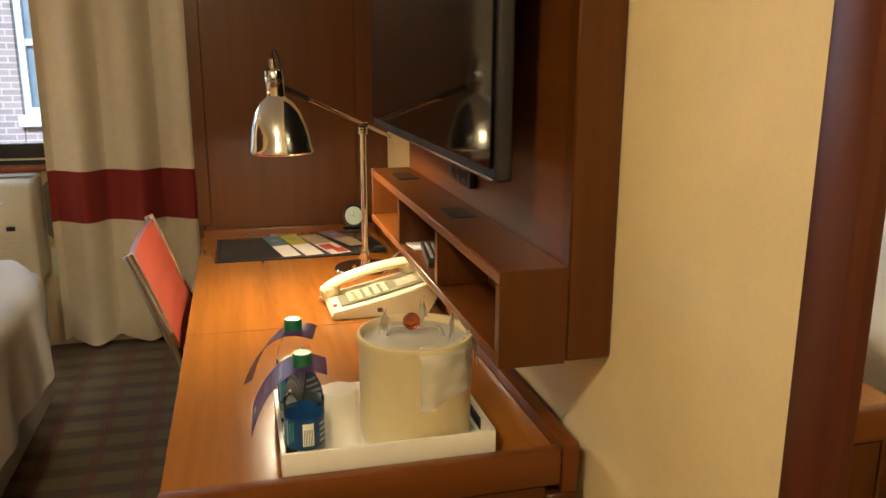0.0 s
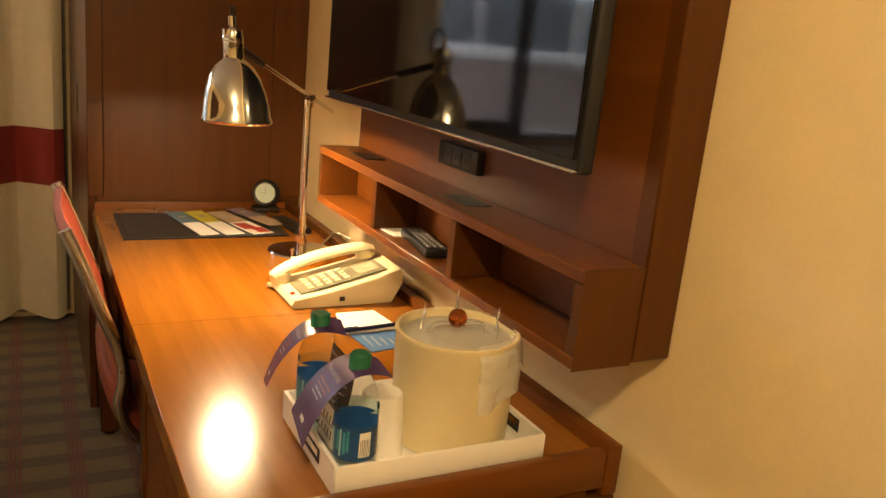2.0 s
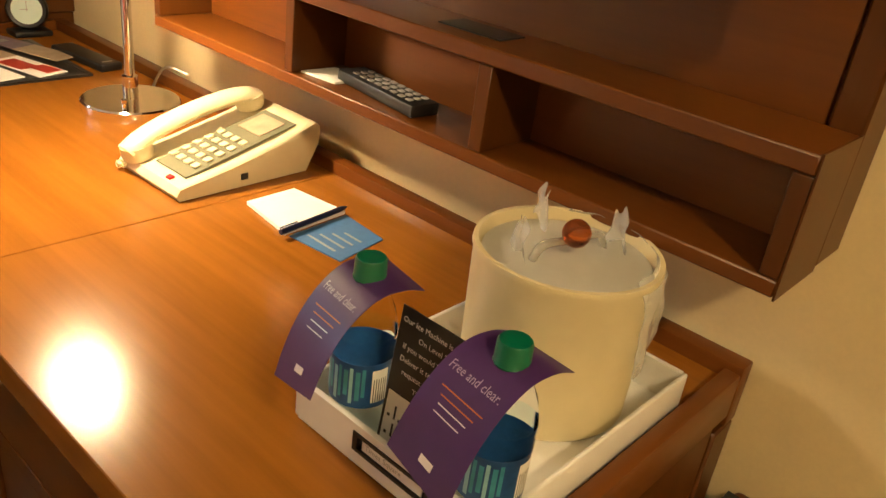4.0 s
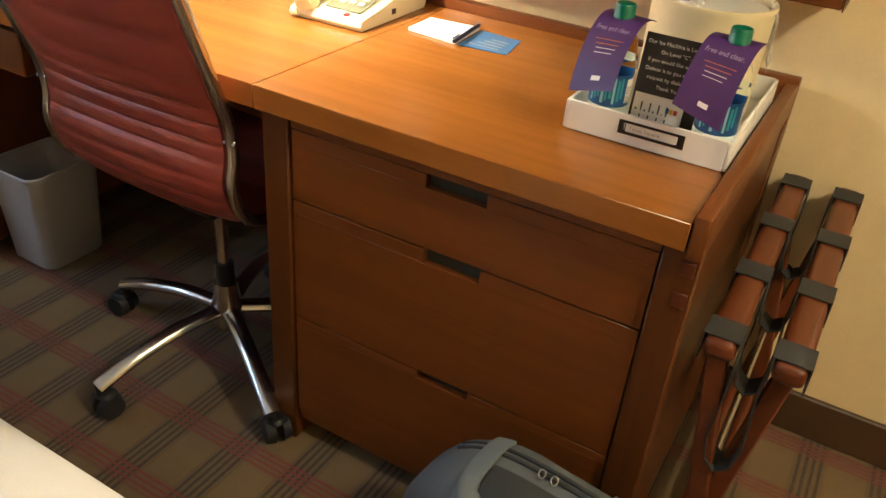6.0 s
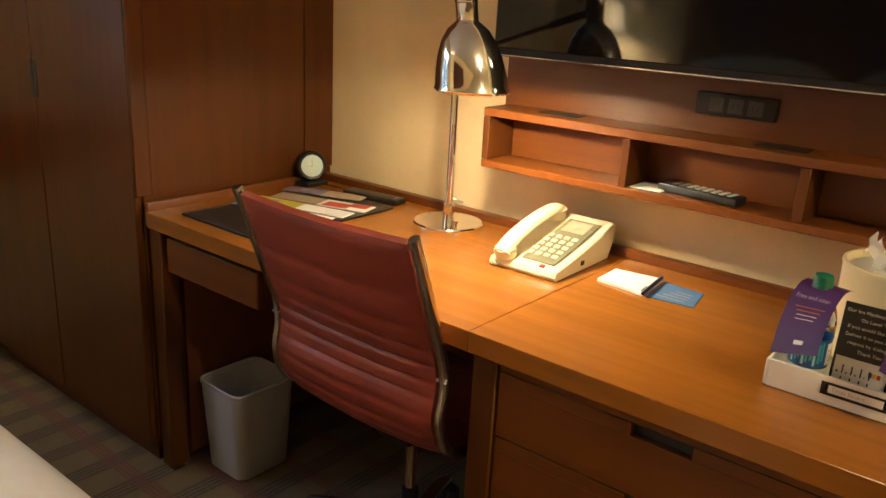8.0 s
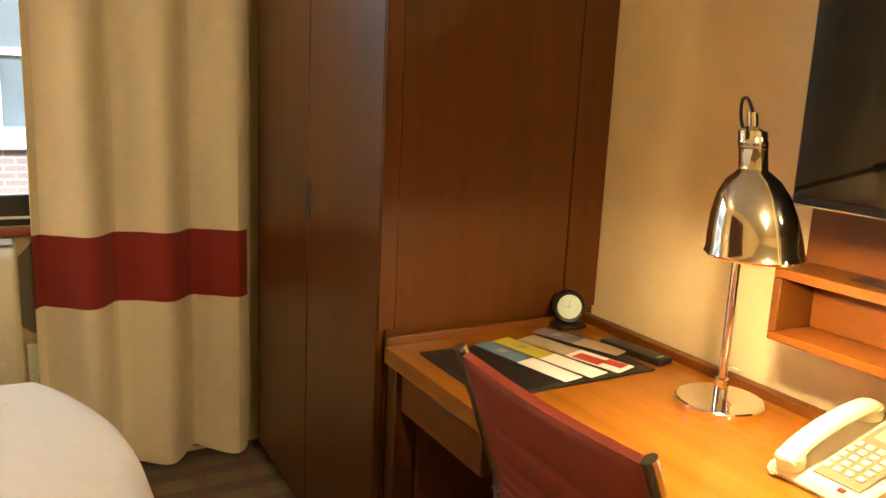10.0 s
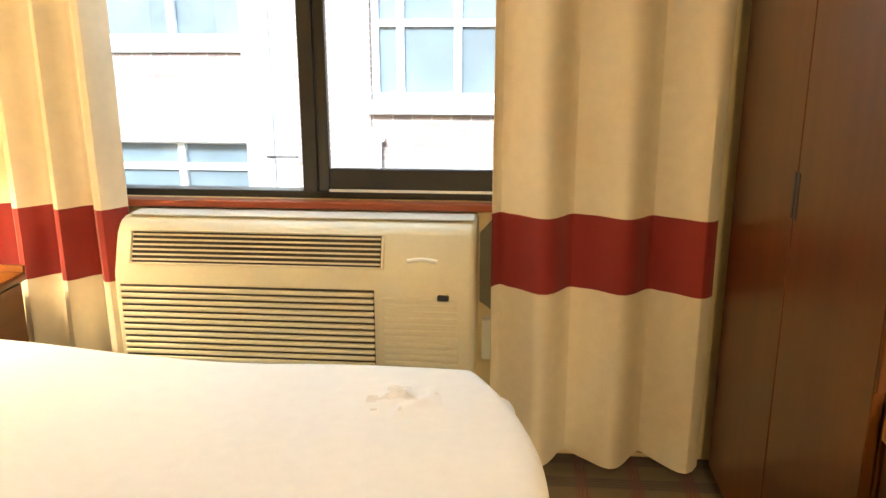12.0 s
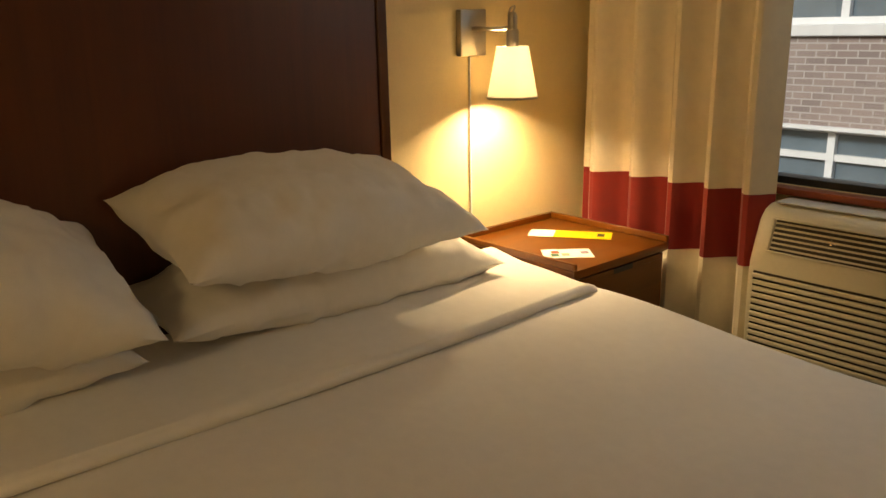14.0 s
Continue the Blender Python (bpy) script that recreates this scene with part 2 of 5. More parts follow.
    t.links.new(mx.outputs[0], t.nodes["Material Output"].inputs[0])
    weave = _noise(t, _coords(t), 500, 3)
    t.links.new(_bump(t, weave, 0.3, 0.0006), b.inputs["Normal"])
    return m


shade_white = shade_cloth()
bulb_glow = glowing("warm_bulb_glass", (1.0, 0.72, 0.38), 30)
led_green = glowing("green_led", (0.3, 1.0, 0.1), 2)
shade_inside = surface("white_shade_enamel", (0.82, 0.8, 0.74), 0.5, grain=60, vary=0.04)


def plaid_carpet():
    """Tan carpet with groups of four thin dark lines one way and three thin red lines the other."""
    m = bpy.data.materials.new("plaid_carpet")
    m.use_nodes = True
    t = m.node_tree
    b = t.nodes["Principled BSDF"]
    v = _coords(t)
    wob = _noise(t, v, 160, 3)
    sep = t.nodes.new("ShaderNodeSeparateXYZ")
    t.links.new(v, sep.inputs[0])

    def near(axis, period, phase, half):
        u = _math(t, "FRACT", _math(t, "DIVIDE", _math(t, "ADD", sep.outputs[axis], 10 * period - phase + period / 2), period))
        d = _math(t, "ABSOLUTE", _math(t, "SUBTRACT", u, 0.5))
        return _math(t, "LESS_THAN", _math(t, "ADD", d, _math(t, "MULTIPLY", _math(t, "SUBTRACT", wob, 0.5), 0.012)), half / period)

    def lines(axis, period, phase):
        u = _math(t, "FRACT", _math(t, "DIVIDE", _math(t, "ADD", sep.outputs[axis], 10 - phase), period))
        return _math(t, "LESS_THAN", _math(t, "ADD", u, _math(t, "MULTIPLY", _math(t, "SUBTRACT", wob, 0.5), 0.3)), 0.48)

    dark = _math(t, "MULTIPLY", near(1, 0.146, 0.612, 0.029), lines(1, 0.0146, 0.612 + 0.0036))
    wash = near(1, 0.146, 0.612, 0.034)
    red = _math(t, "MULTIPLY", near(0, 0.172, -0.755, 0.021), lines(0, 0.0125, -0.755 + 0.003))
    rwash = near(0, 0.172, -0.755, 0.026)
    big, fine = _noise(t, v, 5, 4), _noise(t, v, 420, 3)
    col = _ramp(t, _math(t, "ADD", _math(t, "MULTIPLY", big, 0.5), _math(t, "MULTIPLY", fine, 0.5)), [(0.3, (0.098, 0.060, 0.017)), (0.7, (0.178, 0.115, 0.037))])
    col = _mix(t, _math(t, "MULTIPLY", wash, 0.45), col, (0.075, 0.04, 0.014))
    col = _mix(t, _math(t, "MULTIPLY", rwash, 0.35), col, (0.11, 0.03, 0.014))
    col = _mix(t, _math(t, "MULTIPLY", dark, 0.85), col, (0.024, 0.015, 0.009))
    col = _mix(t, _math(t, "MULTIPLY", red, 0.85), col, (0.15, 0.018, 0.012))
    t.links.new(col, b.inputs["Base Color"])
    b.inputs["Roughness"].default_value = 0.95
    b.inputs["Sheen Weight"].default_value = 0.2
    t.links.new(_bump(t, fine, 0.7, 0.004), b.inputs["Normal"])
    return m


def brick_wall():
    m = bpy.data.materials.new("weathered_brick")
    m.use_nodes = True
    t = m.node_tree
    b = t.nodes["Principled BSDF"]
    br = t.nodes.new("ShaderNodeTexBrick")
    for k, val in (("Scale", 1.0), ("Brick Width", 0.21), ("Row Height", 0.072), ("Mortar Size", 0.008), ("Bias", 0.0)):
        br.inputs[k].default_value = val
    br.inputs["Color1"].default_value = (0.30, 0.22, 0.20, 1)
    br.inputs["Color2"].default_value = (0.19, 0.14, 0.135, 1)
    br.inputs["Mortar"].default_value = (0.46, 0.42, 0.40, 1)
    t.links.new(_coords(t, (1, 1, 1), (radians(-90), 0, 0)), br.inputs["Vector"])
    grime = _noise(t, _coords(t), 1.2, 5)
    t.links.new(_mix(t, _math(t, "MULTIPLY", grime, 0.5), br.outputs["Color"], (0.42, 0.37, 0.35)), b.inputs["Base Color"])
    b.inputs["Roughness"].default_value = 0.9
    t.links.new(_bump(t, br.outputs["Fac"], -0.5, 0.01), b.inputs["Normal"])
    return m


carpet, brick = plaid_carpet(), brick_wall()


# ---- shape helpers ----
def block(bm, x0, y0, z0, x1, y1, z1, bevel=0.0, seg=1, m=None):
    made = bmesh.ops.create_cube(bm, size=1)["verts"]
    for v in made:
        v.co = ((x0 + x1) / 2 + v.co.x * (x1 - x0), (y0 + y1) / 2 + v.co.y * (y1 - y0), (z0 + z1) / 2 + v.co.z * (z1 - z0))
    if bevel:
        edges = list({e for v in made for e in v.link_edges})
        made = bmesh.ops.bevel(bm, geom=edges, offset=bevel, segments=seg, profile=0.5, affect="EDGES")["verts"]
    if m is not None:
        bmesh.ops.transform(bm, matrix=m, verts=list({v for v in made}))
    return made


def one(*a, **k):
    bm = bmesh.new()
    block(bm, *a, **k)
    return bm


def rod(bm, p, q, r0, r1=None, seg=16):
    p, q = Vector(p), Vector(q)
    made = bmesh.ops.create_cone(bm, cap_ends=True, segments=seg, radius1=r0, radius2=r0 if r1 is None else r1, depth=(q - p).length)["verts"]
    turn = (q - p).to_track_quat("Z", "Y").to_matrix().to_4x4()
    bmesh.ops.transform(bm, matrix=Matrix.Translation((p + q) / 2) @ turn, verts=made)


def lathe(bm, profile, at=(0, 0, 0), seg=32, m=None):
    rings = []
    for r, z in profile:
        ring = []
        for i in range(seg):
            a = 2 * math.pi * i / seg
            co = Vector((r * math.cos(a), r * math.sin(a), z))
            ring.append(bm.verts.new((m @ co if m is not None else co + Vector(at))))
        rings.append(ring)
    for lo, hi in zip(rings, rings[1:]):
        for i in range(seg):
            bm.faces.new((lo[i], lo[(i + 1) % seg], hi[(i + 1) % seg], hi[i]))
    if profile[0][0] > 1e-4:
        bm.faces.new(rings[0][::-1])
    if profile[-1][0] > 1e-4:
        bm.faces.new(rings[-1])


def tube(bm, pts, r, seg=10, flat=1.0, up=(0, 0, 1)):
    """A bent bar along points; flat squeezes the section across."""
    pts = [Vector(p) for p in pts]
    rings = []
    for i, p in enumerate(pts):
        d = (pts[min(i + 1, len(pts) - 1)] - pts[max(i - 1, 0)]).normalized()
        side = d.cross(Vector(up))
        side = side.normalized() if side.length > 1e-4 else Vector((1, 0, 0))
        nor = side.cross(d).normalized()
        ring = [bm.verts.new(p + side * (r * math.cos(2 * math.pi * k / seg)) + nor * (r * flat * math.sin(2 * math.pi * k / seg))) for k in range(seg)]
        rings.append(ring)
    for lo, hi in zip(rings, rings[1:]):
        for k in range(seg):
            bm.faces.new((lo[k], lo[(k + 1) % seg], hi[(k + 1) % seg], hi[k]))
    bm.faces.new(rings[0][::-1])
    bm.faces.new(rings[-1])


def curve_points(pts, n=8):
    """A smooth line through points."""
    pts = [Vector(p) for p in pts]
    pts = [pts[0] * 2 - pts[1]] + pts + [pts[-1] * 2 - pts[-2]]
    out = []
    for i in range(1, len(pts) - 2):
        a, b, c, d = pts[i - 1:i + 3]
        for k in range(n):
            u = k / n
            out.append(0.5 * (2 * b + (c - a) * u + (2 * a - 5 * b + 4 * c - d) * u * u + (3 * b - a - 3 * c + d) * u ** 3))
    return out + [pts[-2]]


def sheet(bm, fn, nu, nv, thick=0.0):
    """A grid of points fn(u, v), with a second face behind it where thick is given."""
    g = [[Vector(fn(i / nu, j / nv)) for j in range(nv + 1)] for i in range(nu + 1)]
    top = [[bm.verts.new(p) for p in row] for row in g]
    for i in range(nu):
        for j in range(nv):
            bm.faces.new((top[i][j], top[i + 1][j], top[i + 1][j + 1], top[i][j + 1]))
    if thick:
        bm.normal_update()
        low = [[bm.verts.new(v.co - v.normal * thick) for v in row] for row in top]
        for i in range(nu):
            for j in range(nv):
                bm.faces.new((low[i][j], low[i][j + 1], low[i + 1][j + 1], low[i + 1][j]))
        rim = [(i, 0) for i in range(nu)] + [(nu, j) for j in range(nv)] + [(i, nv) for i in range(nu, 0, -1)] + [(0, j) for j in range(nv, 0, -1)]
        for (a, b), (c, d) in zip(rim, rim[1:] + rim[:1]):
            bm.faces.new((top[c][d], top[a][b], low[a][b], low[c][d]))


def _finish(bm, name, material, smooth):
    bmesh.ops.recalc_face_normals(bm, faces=bm.faces)
    me = bpy.data.meshes.new(name)
    bm.to_mesh(me)
    bm.free()
    for mt in (material if isinstance(material, (list, tuple)) else [material]):
        me.materials.append(mt)
    if smooth:
        me.polygons.foreach_set("use_smooth", [True] * len(me.polygons))
        me.set_sharp_from_angle(angle=radians(38))
    return me


def thing(name, at, label, category, group="", kind=""):
    ob = new(name)
    ob.empty_display_size = 0.05
    ob.matrix_basis = Matrix.Translation(at)
    return tagged(ob, label, category, group, kind)


def part(name, bm, material, parent, label="", smooth=True):
    ob = new(name, _finish(bm, name, material, smooth))
    ob.parent = parent
    if parent.type == "EMPTY":
        ob.matrix_parent_inverse = Matrix.Translation(-parent.matrix_basis.translation)
    return tagged(ob, label)


def single(name, bm, material, label, category, group="", kind="", smooth=True):
    return tagged(new(name, _finish(bm, name, material, smooth)), label, category, group, kind)


def structure(name, bm, material, label):
    return tagged(new(name, _finish(bm, name, material, False)), label, "", "", "structure")


def lettering(text, size, place, material, name, parent, align="LEFT", label=""):
    """Text in the built-in font, each of its points laid by place(u, v)."""
    cu = bpy.data.curves.new(name, "FONT")
    cu.body, cu.size, cu.align_x, cu.resolution_u = text, size, align, 2
    tmp = bpy.data.objects.new(name, cu)
    scene.collection.objects.link(tmp)
    dg = bpy.context.evaluated_depsgraph_get()
    dg.update()
    me = bpy.data.meshes.new_from_object(tmp.evaluated_get(dg))
    bpy.data.objects.remove(tmp)
    bm = bmesh.new()
    bm.from_mesh(me)
    bpy.data.meshes.remove(me)
    for v in bm.verts:
        v.co = place(v.co.x, v.co.y)
    return part(name, bm, material, parent, label, False)


# ---- the room ----
XW, YN, YS, H = -3.42, 2.985, -3.2, 2.45
structure("floor", one(XW - 0.15, YS - 0.15, -0.12, 0.15, YN + 0.2, 0.0), carpet, "tan plaid carpet with dark and red lines")
structure("ceiling", one(XW - 0.15, YS - 0.15, H, 0.15, YN + 0.2, H + 0.12), paint_ceiling, "plain white ceiling")
structure("wall_east", one(-0.02, YS - 0.15, 0.0, 0.15, YN + 0.2, H), paint_wall, "cream vinyl wall behind the desk")
structure("wall_west", one(XW - 0.15, YS - 0.15, 0.0, XW, YN + 0.2, H), paint_wall, "cream vinyl wall behind the bed")
structure("wall_south", one(XW, YS - 0.15, 0.0, 0.0, YS, H), paint_wall, "cream vinyl wall at the entry")
WX0, WX1, WZ0, WZ1 = -2.78, -1.28, 0.885, 2.06
_bm = bmesh.new()
block(_bm, XW, YN, 0.0, WX0, YN + 0.2, H)
block(_bm, WX1, YN, 0.0, 0.0, YN + 0.2, H)
block(_bm, WX0, YN, 0.0, WX1, YN + 0.2, WZ0)
block(_bm, WX0, YN, WZ1, WX1, YN + 0.2, H)
structure("wall_north", _bm, paint_wall, "cream vinyl wall around the window")
_bm = bmesh.new()
block(_bm, -0.034, YS, 0.0, -0.02, -0.003, 0.105, 0.003)
structure("baseboard", _bm, base_brown, "dark brown vinyl baseboard")
_bm = bmesh.new()
block(_bm, XW, YS, 0.0, XW + 0.014, 0.30, 0.105, 0.003)
structure("baseboard", _bm, base_brown, "dark brown vinyl baseboard")


def window():
    w = thing("window_1", (-2.0, YN + 0.04, WZ0), "black metal window with a sliding sash", "window", kind="structure")
    y0, y1 = 3.002, 3.07
    part("window_frame", one(WX0, y0, WZ0, WX1, y1, WZ0 + 0.024, bevel=0.002), frame_black, w)
    part("window_frame", one(WX0, y0, WZ1 - 0.05, WX1, y1, WZ1, bevel=0.002), frame_black, w)
    part("window_frame", one(WX0, y0, WZ0 + 0.024, WX0 + 0.05, y1, WZ1 - 0.05, bevel=0.002), frame_black, w)
    part("window_frame", one(WX1 - 0.05, y0, WZ0 + 0.024, WX1, y1, WZ1 - 0.05, bevel=0.002), frame_black, w)
    part("mullion", one(-2.026, y0 - 0.012, WZ0 + 0.024, -1.978, y1, WZ1 - 0.05, bevel=0.002), frame_black, w)
    sash = part("sash", one(-1.976, y0 - 0.004, WZ0 + 0.026, -1.94, y0 + 0.03, WZ1 - 0.052, bevel=0.002), frame_black, w, "black sliding sash")
    part("sash_rail", one(-1.938, y0 - 0.004, WZ0 + 0.032, -1.332, y0 + 0.03, 0.984, bevel=0.003), frame_black, sash)
    part("sash_rail", one(-1.938, y0 - 0.004, WZ1 - 0.12, -1.332, y0 + 0.03, WZ1 - 0.054, bevel=0.003), frame_black, sash)
    part("track", one(-1.94, y0 - 0.014, WZ0 + 0.0245, -1.332, y0 - 0.006, WZ0 + 0.034), aluminium, w, "bare metal track")
    for x0, x1, z0, yy in ((WX0 + 0.05, -2.027, WZ0 + 0.025, 3.045), (-1.938, -1.332, 0.985, 3.018)):
        p = part("pane", one(x0, yy, z0, x1, yy + 0.004, WZ1 - 0.051 if z0 < 0.95 else WZ1 - 0.121), pane_glass, w, "clear glass", False)
        p.visible_shadow = False
    part("window_sill", one(WX0 - 0.03, 2.935, 0.862, WX1 + 0.03, 3.0, 0.8845, bevel=0.003, seg=2), sill_wood, w, "reddish wooden sill")


window()


# ---- outside ----
structure("ground", one(-400, 3.6, -7.2, 400, 900, -7.0), asphalt, "grey street far below")


def facade():
    h = thing("apartment_building", (-3, 9.2, -7.0), "weathered brick building with white trimmed windows", "building")
    y = 9.0

    def rect_wall(x0, x1, z0, z1, yy=y, mat=brick):
        part("wall", one(x0, yy, z0, x1, yy + 0.4, z1), mat, h, smooth=False)

    def win(x0, x1, z0, z1, posts, bars, yy=y):
        w = part("window", one(x0, yy + 0.16, z0, x1, yy + 0.20, z1), far_glass, h, "blue grey glass in a white frame", False)
        for a, b, c, d in ((x0, x1, z0, z0 + 0.07), (x0, x1, z1 - 0.07, z1)):
            part("frame", one(a, yy + 0.08, c, b, yy + 0.159, d), white_frame, w, smooth=False)
        for p in (x0 + 0.035, *posts, x1 - 0.035):
            part("frame", one(p - 0.04, yy + 0.085, z0 + 0.071, p + 0.04, yy + 0.159, z1 - 0.071), white_frame, w, smooth=False)
        for q in bars:
            part("bar", one(x0 + 0.08, yy + 0.10, q - 0.035, x1 - 0.08, yy + 0.158, q + 0.035), white_frame, w, smooth=False)
        return w

    # the wing with bands of windows
    rect_wall(-12, -4.52, 0.30, 1.22)
    rect_wall(-12, -4.52, 3.0, 4.2)
    rect_wall(-12, -4.52, 6.0, 9.0)
    rect_wall(-12, -4.52, -7.0, -1.3)
    for z0, z1 in ((-1.3, 0.30), (1.34, 3.0), (4.2, 6.0)):
        for x0 in (-12.0, -9.5, -7.0):
            win(x0, x0 + 2.48, z0, z1, (x0 + 1.25 + 0.4,), (z0 + 1.27,) if z0 < 0 else (z0 + 1.1,))
    part("band", one(-12, y - 0.06, 1.22, -4.52, y + 0.3, 1.34, bevel=0.01), stone_white, h, "white stone band")
    part("band", one(-12, y - 0.05, 0.26, -4.52, y + 0.1, 0.31, bevel=0.01), stone_white, h, "white stone band")
    part("pilaster", one(-4.518, y - 0.15, -7.0, -4.24, y + 0.35, 9.0, bevel=0.02), stone_white, h, "white painted stone pilaster")
    part("pilaster", one(-4.238, y - 0.05, -7.0, -3.98, y + 0.35, 9.0, bevel=0.02), stone_white, h, "white painted stone pilaster")
    # the brick wing with a sash window
    rect_wall(-3.978, -3.17, -7.0, 9.0, y - 0.02)
    rect_wall(-3.168, -1.0, -7.0, 0.585)
    rect_wall(-3.168, -1.0, 2.6, 9.0)
    rect_wall(-0.998, 6.0, -7.0, 9.0)
    win(-3.168, -1.0, 0.72, 2.6, (-2.86, -2.25, -1.7), (1.52,))
    part("sill", one(-3.20, y - 0.12, 0.586, -0.97, y + 0.2, 0.718, bevel=0.015), stone_white, h, "white stone sill")
    pipe = bmesh.new()
    rod(pipe, (-3.12, y - 0.09, -0.6), (-3.12, y - 0.09, 0.30), 0.07)
    block(pipe, -3.22, y - 0.14, 0.301, -3.02, y - 0.01, 0.33)
    part("vent_pipe", pipe, white_frame, h, "white vent pipe on brackets")
    part("roof", one(-12.2, y - 0.2, 9.0, 6.2, y + 6, 9.3), roof_grey, h, smooth=False)
    part("cable", one(-4.3, y - 0.17, 0.12, -3.95, y - 0.152, 0.14), frame_black, h, "thin dark cable")
    h.matrix_basis = Matrix.Translation((-2.72, 9.2, -7.0))


facade()


# ---- closet ----
def closet():
    c = thing("closet", (-0.35, 2.3, 0.0), "cherry wood closet with two flush doors at the desk's end", "closet")
    part("toe_kick", one(-0.66, 1.84, 0.0, -0.021, 2.80, 0.07), wood_dark, c)
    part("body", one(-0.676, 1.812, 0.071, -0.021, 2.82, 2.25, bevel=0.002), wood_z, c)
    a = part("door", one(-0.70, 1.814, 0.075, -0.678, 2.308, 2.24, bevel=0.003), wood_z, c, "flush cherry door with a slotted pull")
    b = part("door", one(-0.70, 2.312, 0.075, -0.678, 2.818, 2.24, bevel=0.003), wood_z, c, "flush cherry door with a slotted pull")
    # Flat black strips draw the shade in the recessed pulls.
    part("pull", one(-0.7025, 2.289, 0.998, -0.6995, 2.307, 1.105, bevel=0.001), ink_black, a, "finger pull slot, its shade a black strip")
    part("pull", one(-0.7025, 2.313, 0.998, -0.6995, 2.325, 1.105, bevel=0.001), ink_black, b, "finger pull slot, its shade a black strip")
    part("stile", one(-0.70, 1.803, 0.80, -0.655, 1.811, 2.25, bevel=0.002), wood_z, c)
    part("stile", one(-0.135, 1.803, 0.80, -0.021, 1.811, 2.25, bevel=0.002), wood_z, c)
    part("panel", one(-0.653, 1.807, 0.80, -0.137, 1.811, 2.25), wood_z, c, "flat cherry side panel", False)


closet()


# ---- desk ----
def slotted(name, x0, y0, z0, x1, y1, z1, sy0, sy1, sz0, parent):
    """A drawer front with a finger slot cut in its top edge, and a black block as the hollow's shade."""
    bm = bmesh.new()
    block(bm, x0, y0, z0, x1, y1, sz0, 0.0005)
    block(bm, x0, y0, sz0, x1, sy0, z1, 0.0005)
    block(bm, x0, sy1, sz0, x1, y1, z1, 0.0005)
    d = part(name, bm, wood_y, parent, "cherry drawer front with a cut-out slot pull")
    part("slot", one(x0 + 0.014, sy0, sz0, x1, sy1, z1), ink_black, d, "black fill for the slot shade", False)


def desk():
    d = thing("desk", (-0.34, 0.9, 0.0), "long glossy cherry wood desk with three drawers along the wall", "desk")
    T = 0.765
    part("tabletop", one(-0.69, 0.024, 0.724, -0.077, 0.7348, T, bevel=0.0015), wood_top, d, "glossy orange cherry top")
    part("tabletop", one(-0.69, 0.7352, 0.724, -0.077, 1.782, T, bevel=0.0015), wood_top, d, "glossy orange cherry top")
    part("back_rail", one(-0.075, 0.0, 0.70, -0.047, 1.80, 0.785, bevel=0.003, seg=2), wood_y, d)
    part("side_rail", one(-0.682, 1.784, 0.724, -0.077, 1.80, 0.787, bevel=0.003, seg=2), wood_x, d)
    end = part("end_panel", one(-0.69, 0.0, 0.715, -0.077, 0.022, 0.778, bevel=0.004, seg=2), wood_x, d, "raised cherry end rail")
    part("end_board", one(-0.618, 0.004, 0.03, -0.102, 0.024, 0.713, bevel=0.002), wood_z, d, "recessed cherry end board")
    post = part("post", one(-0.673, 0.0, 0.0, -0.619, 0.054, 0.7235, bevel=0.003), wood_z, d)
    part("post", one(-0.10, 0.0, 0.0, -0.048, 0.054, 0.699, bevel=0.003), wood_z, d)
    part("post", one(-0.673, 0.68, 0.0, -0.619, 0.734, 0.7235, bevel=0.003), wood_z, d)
    for z in (0.693, 0.644):
        part("peg", one(-0.6765, 0.006, z - 0.011, -0.6725, 0.026, z + 0.011, bevel=0.001), wood_dark, post, "dark square peg")
    part("apron", one(-0.666, 0.056, 0.7, -0.638, 0.678, 0.7235), wood_y, d)
    slotted("drawer", -0.666, 0.057, 0.570, -0.638, 0.677, 0.698, 0.314, 0.418, 0.675, d)
    slotted("drawer", -0.666, 0.057, 0.320, -0.638, 0.677, 0.566, 0.312, 0.414, 0.541, d)
    slotted("drawer", -0.666, 0.057, 0.086, -0.638, 0.677, 0.316, 0.308, 0.410, 0.300, d)
    part("bottom_rail", one(-0.66, 0.056, 0.055, -0.638, 0.678, 0.083), wood_y, d)
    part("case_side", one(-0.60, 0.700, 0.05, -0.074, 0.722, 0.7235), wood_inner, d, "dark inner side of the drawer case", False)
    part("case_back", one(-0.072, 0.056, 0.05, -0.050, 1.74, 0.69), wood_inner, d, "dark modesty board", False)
    for x in (-0.673, -0.102):
        leg = part("leg", one(x, 1.75, 0.012, x + 0.054, 1.80, 0.7235, bevel=0.003), wood_z, d)
        part("glide", one(x + 0.01, 1.76, 0.0, x + 0.044, 1.79, 0.012), black_plastic, leg, smooth=False)
    part("pencil_drawer", one(-0.66, 1.372, 0.606, -0.636, 1.745, 0.70, bevel=0.003), wood_y, d, "shallow pencil drawer front")
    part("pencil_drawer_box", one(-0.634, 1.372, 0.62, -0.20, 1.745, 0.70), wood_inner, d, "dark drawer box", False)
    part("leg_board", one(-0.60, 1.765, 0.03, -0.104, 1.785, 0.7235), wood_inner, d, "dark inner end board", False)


desk()


